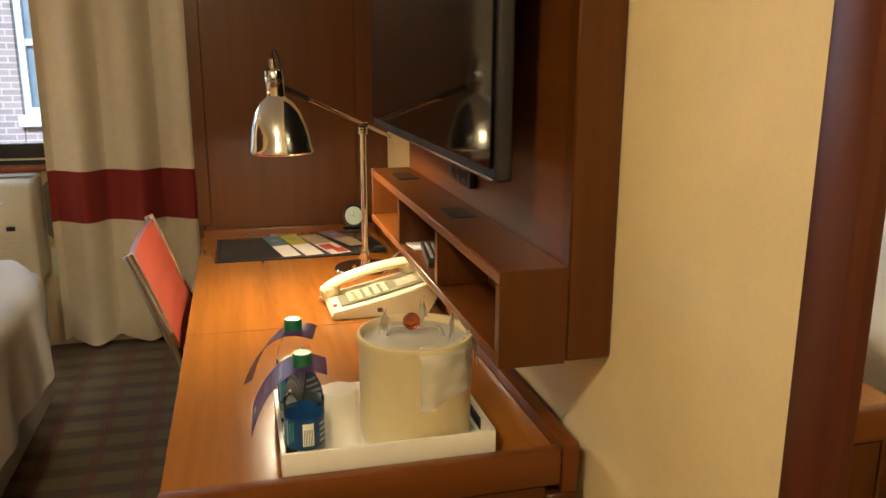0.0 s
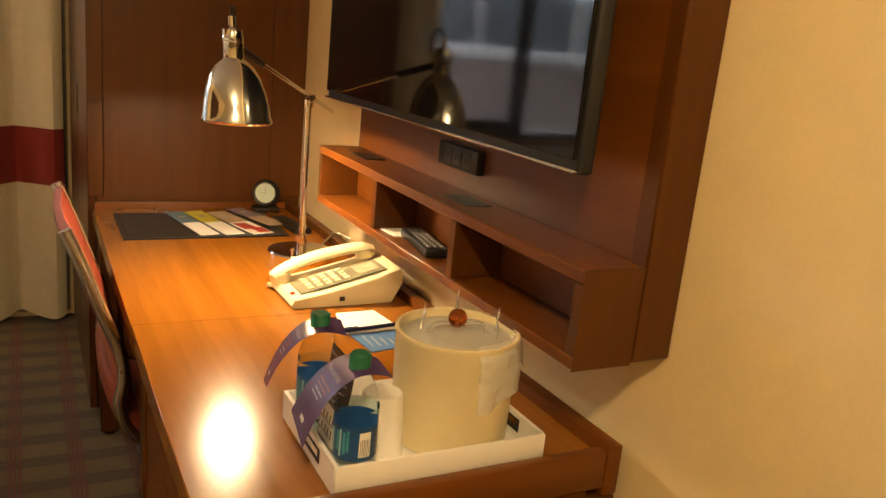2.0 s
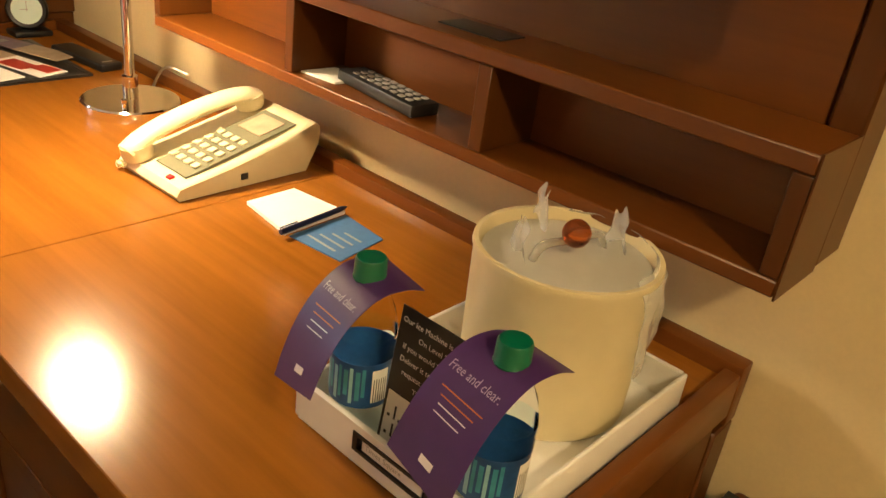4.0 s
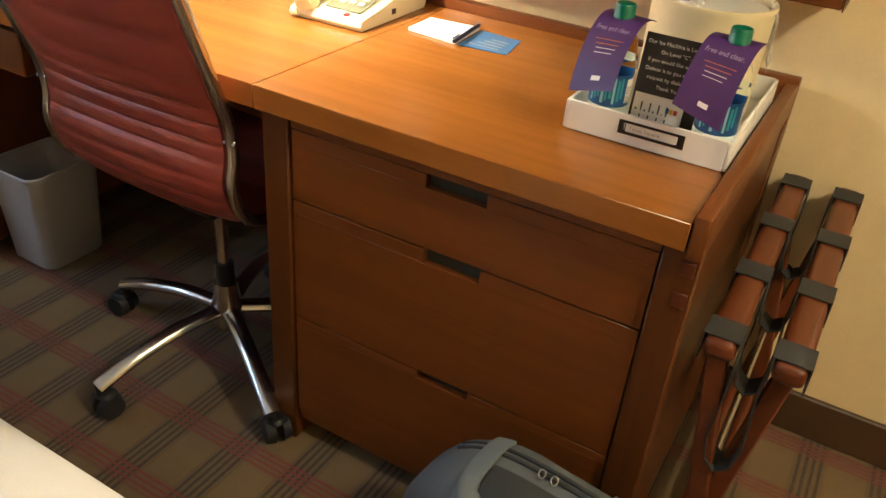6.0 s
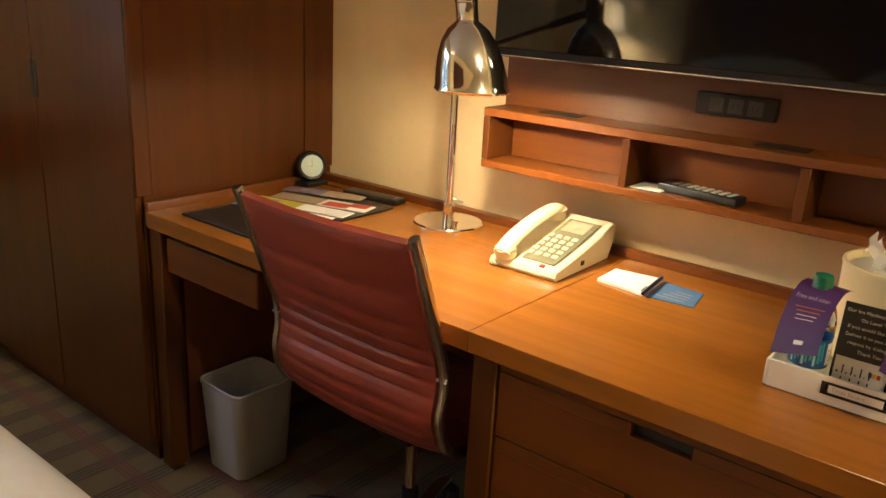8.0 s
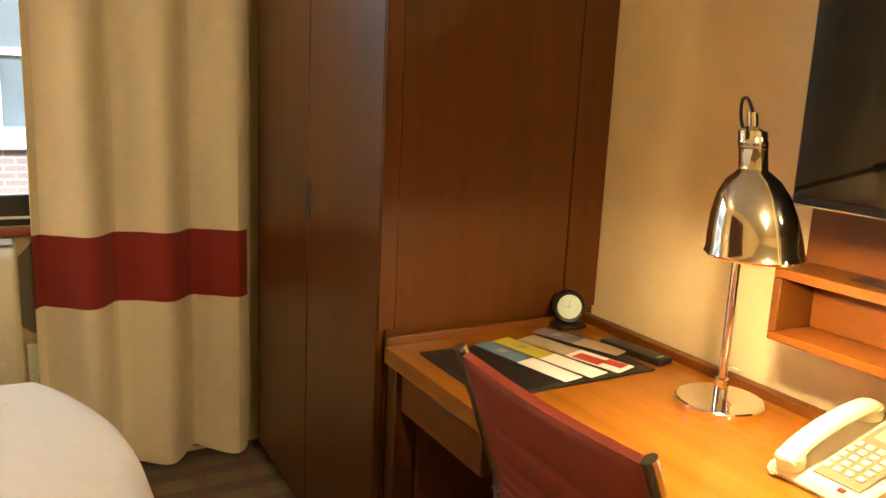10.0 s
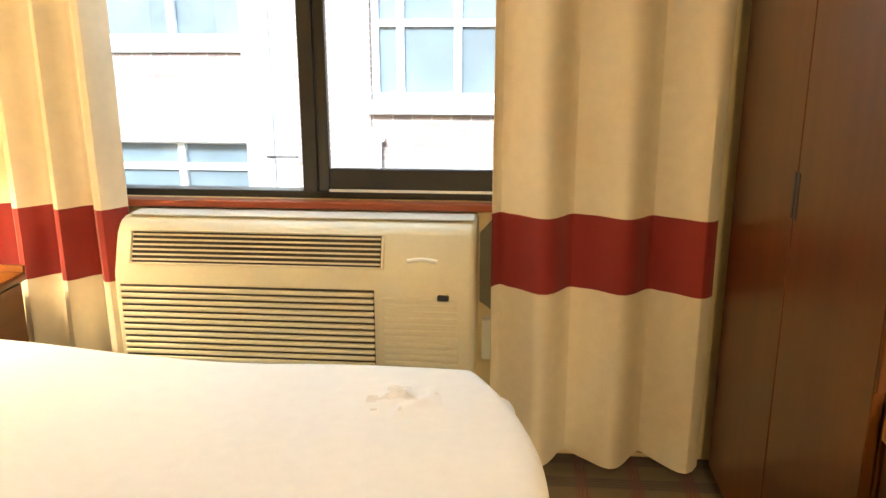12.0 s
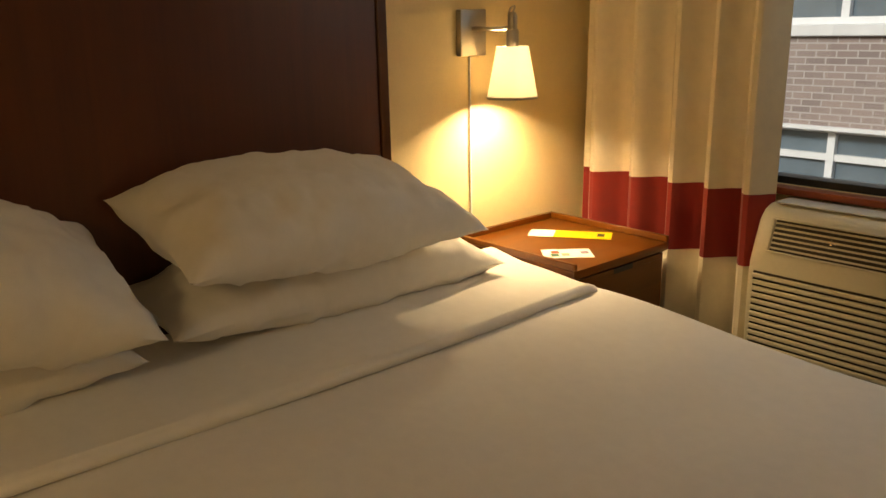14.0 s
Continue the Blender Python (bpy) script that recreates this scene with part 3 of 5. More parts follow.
# ---- wall panel, shelf and television ----
def tv_panel():
    p = thing("wall_panel_unit", (-0.05, 0.53, 0.942), "cherry wood wall panel with an open shelf of three bays", "wall unit")
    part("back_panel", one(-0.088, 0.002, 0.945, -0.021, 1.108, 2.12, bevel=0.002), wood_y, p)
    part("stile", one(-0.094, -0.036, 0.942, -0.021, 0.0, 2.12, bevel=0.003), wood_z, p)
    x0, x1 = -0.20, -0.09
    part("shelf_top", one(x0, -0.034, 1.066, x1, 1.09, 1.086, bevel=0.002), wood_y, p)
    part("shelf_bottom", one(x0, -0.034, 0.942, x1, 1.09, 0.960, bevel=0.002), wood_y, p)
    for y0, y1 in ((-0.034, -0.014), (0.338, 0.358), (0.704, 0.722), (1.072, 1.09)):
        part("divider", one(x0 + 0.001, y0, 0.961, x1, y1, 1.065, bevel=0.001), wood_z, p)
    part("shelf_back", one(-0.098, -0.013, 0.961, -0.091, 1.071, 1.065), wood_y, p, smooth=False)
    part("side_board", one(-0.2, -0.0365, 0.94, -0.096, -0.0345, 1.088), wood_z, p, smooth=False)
    for y in (0.86, 0.36):
        part("grommet", one(-0.165, y, 1.0865, -0.115, y + 0.10, 1.0885, bevel=0.0006), black_plastic, p, "flat black cable grommet")


tv_panel()


def television():
    t = thing("television", (-0.17, 0.55, 1.2), "large flat black television on the wood panel", "television")
    part("casing", one(-0.190, 0.022, 1.206, -0.164, 1.082, 1.815, bevel=0.006, seg=3), black_rubber, t)
    part("back_cover", one(-0.165, 0.15, 1.27, -0.125, 0.95, 1.72, bevel=0.008, seg=2), black_plastic, t)
    part("screen", one(-0.1965, 0.030, 1.226, -0.1905, 1.074, 1.807, bevel=0.0015), screen, t, "dark glossy screen")
    part("trim", one(-0.1985, 0.024, 1.2085, -0.1905, 1.080, 1.2130, bevel=0.0015), aluminium, t, "thin silver lower trim")
    part("mount", one(-0.126, 0.4, 1.36, -0.0885, 0.7, 1.62), frame_black, t, "black wall bracket", False)


television()


def socket_block():
    s = thing("power_outlet", (-0.095, 0.53, 1.126), "black desk power block with two outlets on wood", "outlet")
    body = part("body", one(-0.106, 0.447, 1.126, -0.0885, 0.612, 1.172, bevel=0.003, seg=2), black_plastic, s)
    for y in (0.487, 0.527, 0.567):
        f = part("socket", one(-0.1075, y - 0.015, 1.134, -0.1062, y + 0.015, 1.164, bevel=0.0005), socket_grey, s, "dull dark outlet face")
        for dy in (-0.006, 0.004):
            part("slot", one(-0.1082, y + dy, 1.144, -0.1076, y + dy + 0.002, 1.156), ink_black, f, smooth=False)


socket_block()


# ---- desk things ----
def desk_lamp():
    L = thing("desk_lamp", (-0.208, 1.174, 0.765), "chrome desk lamp with a bell shade, lit, on the desk", "lamp")
    bx, by = -0.208, 1.174
    bm = bmesh.new()
    lathe(bm, [(0.0, 0.7655), (0.088, 0.7655), (0.0895, 0.768), (0.0895, 0.784), (0.087, 0.787), (0.0, 0.788)], (bx, by, 0), 48)
    part("base", bm, chrome, L, "round mirror-like chrome base")
    bm = bmesh.new()
    lathe(bm, [(0.0, 0.788), (0.014, 0.788), (0.014, 0.83), (0.009, 0.832), (0.009, 1.178), (0.0, 1.178)], (bx, by, 0), 20)
    part("pole", bm, chrome, L)
    bm = bmesh.new()
    lathe(bm, [(0, 0), (0.004, 0), (0.004, 0.01), (0.006, 0.012), (0.006, 0.018), (0, 0.02)], (bx - 0.042, by - 0.057, 0.788), 12)
    part("switch", bm, chrome, L, "small turn switch")
    bm = bmesh.new()
    for k in range(3):
        lathe(bm, [(0, 0), (0.014, 0), (0.014, 0.005), (0, 0.005)], (bx, by, 1.172 + 0.007 * k), 20)
    rod(bm, (bx - 0.014, by, 1.197), (bx + 0.014, by, 1.197), 0.009)
    part("joint", bm, chrome, L, "chrome swivel joint")
    sx, sy = -0.445, 0.945
    neck = Vector((sx - 0.010, sy + 0.018, 1.318))
    head = Vector((bx, by, 1.2))
    way = (neck - head)
    bm = bmesh.new()
    rod(bm, head - way * 0.38, head + way * 0.8, 0.0055, seg=12)
    part("arm", bm, chrome, L, "thin slanted chrome arm")
    bm = bmesh.new()
    rod(bm, head + way * 0.66, head + way * 0.93, 0.009, seg=12)
    part("grip", bm, black_plastic, L, "black arm sleeve")
    prof = [(0.076, 1.152), (0.0785, 1.156), (0.075, 1.166), (0.072, 1.19), (0.066, 1.22), (0.056, 1.25), (0.042, 1.273), (0.027, 1.286), (0.022, 1.29)]
    inner = [(r - 0.0025, z - 0.001) for r, z in prof[::-1]]
    bm = bmesh.new()
    lathe(bm, prof + [(0.0215, 1.292)], (sx, sy, 0), 48)
    bm.faces.ensure_lookup_table()
    for f in [f for f in bm.faces if len(f.verts) > 4]:
        bm.faces.remove(f)
    shade = part("shade", bm, chrome, L, "chrome bell shade")
    bm = bmesh.new()
    lathe(bm, inner, (sx, sy, 0), 48)
    for f in [f for f in bm.faces if len(f.verts) > 4]:
        bm.faces.remove(f)
    lining = part("lining", bm, shade_inside, shade, "white enamel lining")
    bm = bmesh.new()
    lathe(bm, [(0, 1.2905), (0.0225, 1.2905), (0.0225, 1.322), (0.024, 1.324), (0.0225, 1.327), (0.024, 1.331), (0.0225, 1.335), (0.022, 1.35), (0.012, 1.355), (0.008, 1.357), (0.008, 1.378), (0, 1.38)], (sx, sy, 0), 28)
    cap = part("socket_cap", bm, chrome, L, "ribbed chrome socket cap")
    bm = bmesh.new()
    tube(bm, curve_points([(sx, sy, 1.379), (sx + 0.004, sy + 0.012, 1.398), (sx + 0.012, sy + 0.03, 1.395), (sx + 0.018, sy + 0.038, 1.365), (sx + 0.02, sy + 0.03, 1.335)]), 0.0028, 8)
    cord = part("cord", bm, black_plastic, L, "black cord loop")
    bm = bmesh.new()
    lathe(bm, [(0, 1.157), (0.014, 1.161), (0.024, 1.175), (0.024, 1.187), (0.013, 1.22), (0.013, 1.285), (0, 1.286)], (sx, sy, 0), 20)
    bulb = part("bulb", bm, bulb_glow, L, "glowing warm bulb")
    # the whole head leans back a little
    for ob in (shade, lining, cap, cord, bulb):
        for v in ob.data.vertices:
            v.co.x -= 0.06 * (v.co.z - 1.155)
            v.co.y += 0.115 * (v.co.z - 1.155)
    bm = bmesh.new()
    tube(bm, curve_points([(bx + 0.075, by + 0.045, 0.772), (-0.12, 1.25, 0.779), (-0.07, 1.29, 0.80), (-0.036, 1.26, 0.79)]), 0.0028, 8)
    part("power_cord", bm, nickel, L, "grey power cord")


desk_lamp()


def telephone():
    P = thing("telephone", (-0.22, 0.86, 0.765), "cream desk telephone with a corded handset on the desk", "telephone")
    m = Matrix.Translation((-0.214, 0.851, 0.766)) @ Matrix.Rotation(radians(1), 4, "Z")
    # wedge: local x runs from the front edge back, y across
    bm = bmesh.new()
    prof = [(-0.138, 0.0), (-0.142, 0.008), (-0.136, 0.020), (-0.05, 0.037), (0.06, 0.064), (0.118, 0.082), (0.127, 0.078), (0.125, 0.05), (0.10, 0.0)]
    rows = []
    for y, s in ((-0.085, 0.90), (-0.082, 0.97), (-0.075, 1.0), (0.075, 1.0), (0.082, 0.97), (0.085, 0.90)):
        rows.append([bm.verts.new(m @ Vector((x * (0.985 + 0.015 * s), y, z * s))) for x, z in prof])
    for a, b in zip(rows, rows[1:]):
        for i in range(len(prof)):
            k = (i + 1) % len(prof)
            bm.faces.new((a[i], a[k], b[k], b[i]))
    bm.faces.new(rows[0])
    bm.faces.new(rows[-1][::-1])
    part("body", bm, cream_plastic, P)
    tilt = math.atan2(0.062, 0.254)
    deck = m @ Matrix.Translation((-0.136, 0, 0.0195)) @ Matrix.Rotation(-tilt, 4, "Y")
    part("key_panel", one(0.022, -0.066, 0.0005, 0.235, 0.018, 0.0025, bevel=0.0008, m=deck), key_panel, P, "grey green key panel")
    part("display", one(0.17, -0.052, 0.0026, 0.222, 0.006, 0.004, m=deck), paper_tan, P, "small paper speed-dial card", False)
    for i in range(5):
        for j in range(4):
            x, y = 0.045 + 0.022 * i, -0.056 + 0.0205 * j
            part("key", one(x, y, 0.0026, x + 0.013, y + 0.013, 0.006, bevel=0.0012, m=deck), cream_plastic, P)
    part("message_key", one(0.004, -0.05, 0.0005, 0.014, -0.038, 0.004, bevel=0.001, m=deck), red_button, P, "small red message key")
    bm = bmesh.new()
    pts = [deck @ Vector(p) for p in ((-0.005, 0.052, 0.016), (0.02, 0.052, 0.026), (0.06, 0.052, 0.033), (0.12, 0.052, 0.036), (0.18, 0.052, 0.033), (0.222, 0.052, 0.026), (0.245, 0.052, 0.014))]
    tube(bm, curve_points(pts, 5), 0.021, 14, 0.6)
    hs = part("handset", bm, cream_plastic, P, "cream curved handset")
    for x in (0.012, 0.228):
        bm = bmesh.new()
        lathe(bm, [(0, -0.004), (0.023, -0.004), (0.025, 0.002), (0.024, 0.018), (0, 0.020)], (0, 0, 0), 20, deck @ Matrix.Translation((x, 0.052, 0.005)))
        part("ear_cup", bm, cream_plastic, hs)
    bm = bmesh.new()
    coil = [m @ Vector((-0.14 - 0.012 * math.sin(k / 8.0), 0.060 + 0.0035 * math.cos(k * 1.1) + k * 0.0006, 0.010 + 0.0035 * math.sin(k * 1.1))) for k in range(44)]
    tube(bm, coil, 0.0022, 6)
    part("cord", bm, cream_plastic, P, "coiled cream cord")
    part("jack", one(-0.03, -0.0875, 0.012, -0.018, -0.0845, 0.022, m=m), ink_black, P, smooth=False)


telephone()


def flat(name, corners, z, thick, material, label, category, group=""):
    """A thin pad or paper given by its four corners on the plan."""
    bm = bmesh.new()
    lo = [bm.verts.new((x, y, z)) for x, y in corners]
    hi = [bm.verts.new((x, y, z + thick)) for x, y in corners]
    bm.faces.new(lo)
    bm.faces.new(hi)
    for i in range(4):
        k = (i + 1) % 4
        bm.faces.new((lo[i], lo[k], hi[k], hi[i]))
    return single(name, bm, material, label, category, group, smooth=False)


flat("notepad", ((-0.272, 0.706), (-0.182, 0.709), (-0.168, 0.602), (-0.286, 0.594)), 0.7655, 0.006, paper_white, "white notepad on the desk beside the telephone", "notepad")
_c = flat("info_card", ((-0.283, 0.588), (-0.170, 0.597), (-0.178, 0.506), (-0.272, 0.490)), 0.7655, 0.0015, paper_blue, "blue printed card beside the notepad on the desk", "card")
for _k in range(4):
    part("print_line", one(-0.262 + 0.016 * _k, 0.515, 0.7672, -0.258 + 0.016 * _k, 0.575 - 0.008 * _k, 0.7676), ink_grey, _c, smooth=False)
_bm = bmesh.new()
rod(_bm, (-0.298, 0.588, 0.776), (-0.175, 0.603, 0.776), 0.0042, seg=12)
rod(_bm, (-0.175, 0.603, 0.776), (-0.163, 0.6045, 0.776), 0.0042, 0.001, seg=12)
rod(_bm, (-0.295, 0.5935, 0.7795), (-0.262, 0.5975, 0.7795), 0.0012, seg=6)
single("pen", _bm, surface("navy_pen_plastic", (0.01, 0.015, 0.05), 0.3), "dark navy ballpoint pen lying on the notepad", "pen")
_p = flat("desk_pad", ((-0.638, 1.390), (-0.176, 1.395), (-0.176, 1.695), (-0.636, 1.702)), 0.7655, 0.005, pad_black, "black leather desk pad", "desk pad")
for _x0, _y0, _x1, _y1 in ((-0.627, 1.402, -0.187, 1.4045), (-0.627, 1.683, -0.187, 1.6855), (-0.627, 1.406, -0.6245, 1.681), (-0.1895, 1.406, -0.187, 1.681)):
    part("stitched_seam", one(_x0, _y0, 0.7706, _x1, _y1, 0.7713), webbing, _p, smooth=False)


def brochure(x, y, wid, length, z, top, low, turn, label, red=False):
    b = thing("brochure", (x, y, z), label, "brochure", "brochures on the desk pad")
    m = Matrix.Translation((x, y, z)) @ Matrix.Rotation(radians(turn), 4, "Z")
    part("lower_half", one(-wid / 2, -length / 2, 0, wid / 2, 0, 0.0018, m=m), low, b, smooth=False)
    part("upper_half", one(-wid / 2, 0.0004, 0, wid / 2, length / 2, 0.0018, m=m), top, b, smooth=False)
    part("print", one(-wid * 0.2, length * 0.22, 0.002, wid * 0.2, length * 0.30, 0.0023, m=m), ink_grey, b, smooth=False)
    if red:
        part("print", one(-wid / 2 + 0.004, -length * 0.3, 0.002, wid * 0.2, -length * 0.05, 0.0023, m=m), paper_red, b, "red printed block", False)
        part("print", one(-wid * 0.1, -length * 0.46, 0.002, wid * 0.45, -length * 0.28, 0.0023, m=m), paper_red, b, "red printed block", False)


brochure(-0.432, 1.556, 0.055, 0.30, 0.7712, paper_sky, paper_white, 11, "blue and white leaflet on the desk pad")
brochure(-0.366, 1.560, 0.058, 0.31, 0.7712, paper_lime, paper_white, 13, "lime green and white leaflet on the desk pad")
brochure(-0.289, 1.556, 0.066, 0.30, 0.7712, paper_tan, paper_white, 16, "tan leaflet with red blocks on the desk pad", True)
brochure(-0.222, 1.620, 0.060, 0.25, 0.7736, paper_mauve, paper_tan, 20, "mauve photo leaflet on the desk pad")


def remote_on_desk():
    r = thing("remote_control", (-0.137, 1.50, 0.7655), "slim black remote control lying on the desk by the pad", "remote control")
    m = Matrix.Translation((-0.137, 1.505, 0.7655)) @ Matrix.Rotation(radians(7), 4, "Z")
    part("body", one(-0.026, -0.095, 0, 0.026, 0.095, 0.017, bevel=0.005, seg=3, m=m), black_plastic, r, "glossy black body")
    part("print_mark", one(-0.012, -0.080, 0.0171, 0.012, -0.075, 0.0175, m=m), ink_grey, r, "small pale printed mark", False)


remote_on_desk()


def alarm_clock():
    c = thing("alarm_clock", (-0.155, 1.752, 0.765), "round black alarm clock with a pale green face", "clock")
    m = Matrix.Translation((-0.155, 1.752, 0.824)) @ Matrix.Rotation(radians(-28), 4, "Z") @ Matrix.Rotation(radians(82), 4, "X")
    bm = bmesh.new()
    lathe(bm, [(0, -0.022), (0.038, -0.022), (0.044, -0.015), (0.044, 0.008), (0.041, 0.012), (0.034, 0.009), (0, 0.009)], (0, 0, 0), 40, m)
    part("case", bm, black_plastic, c)
    bm = bmesh.new()
    lathe(bm, [(0, 0.0092), (0.033, 0.0092), (0.033, 0.0105), (0, 0.0105)], (0, 0, 0), 40, m)
    face = part("face", bm, clock_face, c, "pale green dial")
    part("hand", one(-0.0008, -0.004, 0.0108, 0.0008, 0.02, 0.0113, m=m), ink_grey, face, smooth=False)
    part("hand", one(-0.014, -0.0008, 0.0108, 0.004, 0.0008, 0.0113, m=m), ink_grey, face, smooth=False)
    part("foot", one(-0.198, 1.722, 0.7655, -0.112, 1.778, 0.779, bevel=0.004, seg=2), black_plastic, c, "black plastic foot")


alarm_clock()


# ---- tray and its things ----
def tray():
    t = thing("tray", (-0.34, 0.14, 0.766), "white plastic tray with slotted handles on the desk", "tray")
    x0, x1, y0, y1, z0, z1, w = -0.514, -0.180, 0.025, 0.274, 0.766, 0.811, 0.006
    part("bottom", one(x0 + 0.004, y0 + 0.004, z0, x1 - 0.004, y1 - 0.004, z0 + 0.005), white_plastic, t)
    part("side", one(x0, y0, z0 + 0.0005, x1, y0 + w, z1, bevel=0.0025, seg=2), white_plastic, t)
    part("side", one(x0, y1 - w, z0 + 0.0005, x1, y1, z1, bevel=0.0025, seg=2), white_plastic, t)
    for xa in (x0, x1 - w):
        bm = bmesh.new()
        h0, h1 = 0.090, 0.188
        block(bm, xa, y0 + w, z0 + 0.0005, xa + w, h0, z1)
        block(bm, xa, h1, z0 + 0.0005, xa + w, y1 - w, z1)
        block(bm, xa, h0, z0 + 0.0005, xa + w, h1, 0.782)
        block(bm, xa, h0, 0.803, xa + w, h1, z1)
        bmesh.ops.remove_doubles(bm, verts=bm.verts, dist=0.0002)
        s = part("handle_side", bm, white_plastic, t)
        bm = bmesh.new()
        for a in ((h0, 0.782, h1, 0.7855), (h0, 0.7995, h1, 0.803), (h0, 0.7856, h0 + 0.006, 0.7994), (h1 - 0.006, 0.7856, h1, 0.7994)):
            block(bm, xa - 0.0015, a[0], a[1], xa + w + 0.0015, a[2], a[3])
        part("grip", bm, black_plastic, s, "black grip around the slot")
    part("strip_label", one(x0 + 0.0012, 0.1005, 0.7856, x0 + 0.002, 0.1775, 0.7994), paper_white, t, "white paper strip in the slot", False)
    lettering("Times Square", 0.0085, lambda a, b: Vector((x0 + 0.0008, 0.173 - a, 0.7895 + b)), ink_grey, "lettering", t)


tray()


def bottle(x, y, spin, teal):
    b = thing("water_bottle", (x, y, 0.772), "clear water bottle with a green cap standing in the tray", "bottle", "water bottles in the tray")
    z = 0.772
    body = [(0, 0), (0.026, 0), (0.0305, 0.005), (0.031, 0.02), (0.0295, 0.04), (0.0295, 0.085), (0.031, 0.095), (0.0305, 0.112), (0.031, 0.118), (0.0295, 0.128), (0.026, 0.145), (0.019, 0.162), (0.0125, 0.172), (0.0125, 0.182), (0, 0.182)]
    bm = bmesh.new()
    lathe(bm, [(r, z + 0.92 * h) for r, h in body], (x, y, 0), 36)
    part("body", bm, bottle_plastic, b, "clear ribbed plastic body").visible_shadow = False
    bm = bmesh.new()
    lathe(bm, [(max(0, r - 0.0015), z + 0.92 * h + 0.001) for r, h in body[:10] if h < 0.123] + [(0, z + 0.11)], (x, y, 0), 36)
    part("water", bm, water, b, "bluish water").visible_shadow = False
    bm = bmesh.new()
    lathe(bm, [(0.0302, z + 0.040), (0.0302, z + 0.088), (0.0300, z + 0.0882), (0.0300, z + 0.0398)], (x, y, 0), 36)
    for f in [f for f in bm.faces if len(f.verts) > 4]:
        bm.faces.remove(f)
    lab = part("label", bm, label_blue, b, "blue paper label")

    def arc(a0, a1, h0, h1, mat, name):
        bm = bmesh.new()
        sheet(bm, lambda u, v: (x + 0.0307 * math.cos(a0 + (a1 - a0) * u), y + 0.0307 * math.sin(a0 + (a1 - a0) * u), z + h0 + (h1 - h0) * v), 8, 1)
        part(name, bm, mat, lab)
    arc(spin, spin + 0.55, 0.046, 0.082, paper_white, "barcode_box")
    for k in range(6):
        arc(spin + 0.06 + 0.08 * k, spin + 0.09 + 0.08 * k, 0.0462, 0.072, ink_black, "bar")
    arc(spin + 2.2, spin + 3.6, 0.042, 0.086, label_teal, "print")
    for k in range(9):
        arc(2.45 + 0.19 * k, 2.56 + 0.19 * k + 0.03 * (k % 2), 0.045 + 0.004 * (k % 3), 0.084 - 0.003 * (k % 2), label_teal if k % 3 else label_pale, "print")
    for k in range(4):
        arc(spin + 0.9, spin + 1.7, 0.048 + 0.009 * k, 0.052 + 0.009 * k, ink_grey, "print_line")
    bm = bmesh.new()
    seg = 30
    rings = []
    for h, big in ((0.178, 0.0150), (0.180, 0.0155), (0.181, 0.0147), (0.197, 0.0143), (0.199, 0.0130)):
        rings.append([bm.verts.new((x + (big + (0.0004 if i % 2 else 0)) * math.cos(2 * math.pi * i / seg), y + (big + (0.0004 if i % 2 else 0)) * math.sin(2 * math.pi * i / seg), z + h - 0.0145)) for i in range(seg)])
    for lo, hi in zip(rings, rings[1:]):
        for i in range(seg):
            bm.faces.new((lo[i], lo[(i + 1) % seg], hi[(i + 1) % seg], hi[i]))
    bm.faces.new(rings[0][::-1])
    bm.faces.new(rings[-1])
    part("cap", bm, cap_green, b, "ribbed green screw cap")


B1, B2 = (-0.478, 0.222), (-0.476, 0.060)
bottle(*B1, -2.0, True)
bottle(*B2, -1.75, True)


def tag(cx, cy, turn, side):
    """A bent paper tag that hangs from a bottle's neck and droops to the front."""
    t = thing("bottle_tag", (cx, cy, 0.93), "purple paper tag hung round a bottle's neck", "tag", "purple tags on the bottles")
    m = Matrix.Translation((cx, cy, 0.936)) @ Matrix.Rotation(radians(turn), 4, "Z")
    L, Wd = 0.136, 0.070
    line = [(0.036, -0.004), (0.016, 0.002), (-0.010, 0.001), (-0.034, -0.013), (-0.054, -0.036), (-0.068, -0.062), (-0.078, -0.088)]
    pts = curve_points([(x, 0, z) for x, z in line], 6)

    def on(s, v, lift=0.0):
        f = max(0.0, min(0.9999, s)) * (len(pts) - 1)
        i = int(f)
        p = pts[i].lerp(pts[i + 1], f - i)
        d = (pts[i + 1] - pts[i]).normalized()
        n = Vector((d.z, 0, -d.x)) * lift
        sag = side * 0.010 * s * s * v * 2
        return m @ (p + n + Vector((0, v * Wd + 0.012 * side * s, sag)))

    bm = bmesh.new()
    sheet(bm, lambda u, v: on(u, v - 0.5), 24, 6, 0.0005)
    part("paper", bm, purple, t)

    def text(body, size, s0, v0, mat, name):
        lettering(body, size, lambda a, b: on(s0 - b / L, v0 - a / Wd, 0.0014), mat, name, t)
    text("Free and clear.", 0.0092, 0.50, 0.40, ink_tag, "lettering")
    for k, (mat, a, b) in enumerate(((ink_orange, -0.34, 0.30), (ink_orange, -0.28, 0.24), (ink_white, -0.24, 0.20), (ink_white, -0.20, 0.20))):
        bm = bmesh.new()
        s = 0.575 + 0.036 * k
        sheet(bm, lambda u, v, s=s, a=a, b=b: on(s + 0.0055 * v, a + (b - a) * u, 0.0014), 8, 1)
        part("print_line", bm, mat, t)
    bm = bmesh.new()
    sheet(bm, lambda u, v: on(0.87 + 0.04 * v, -0.14 + 0.20 * u, 0.0014), 4, 2)
    part("print_mark", bm, ink_white, t, "small white printed mark")


tag(*B1, -12, -1)
tag(*B2, -4, 1)


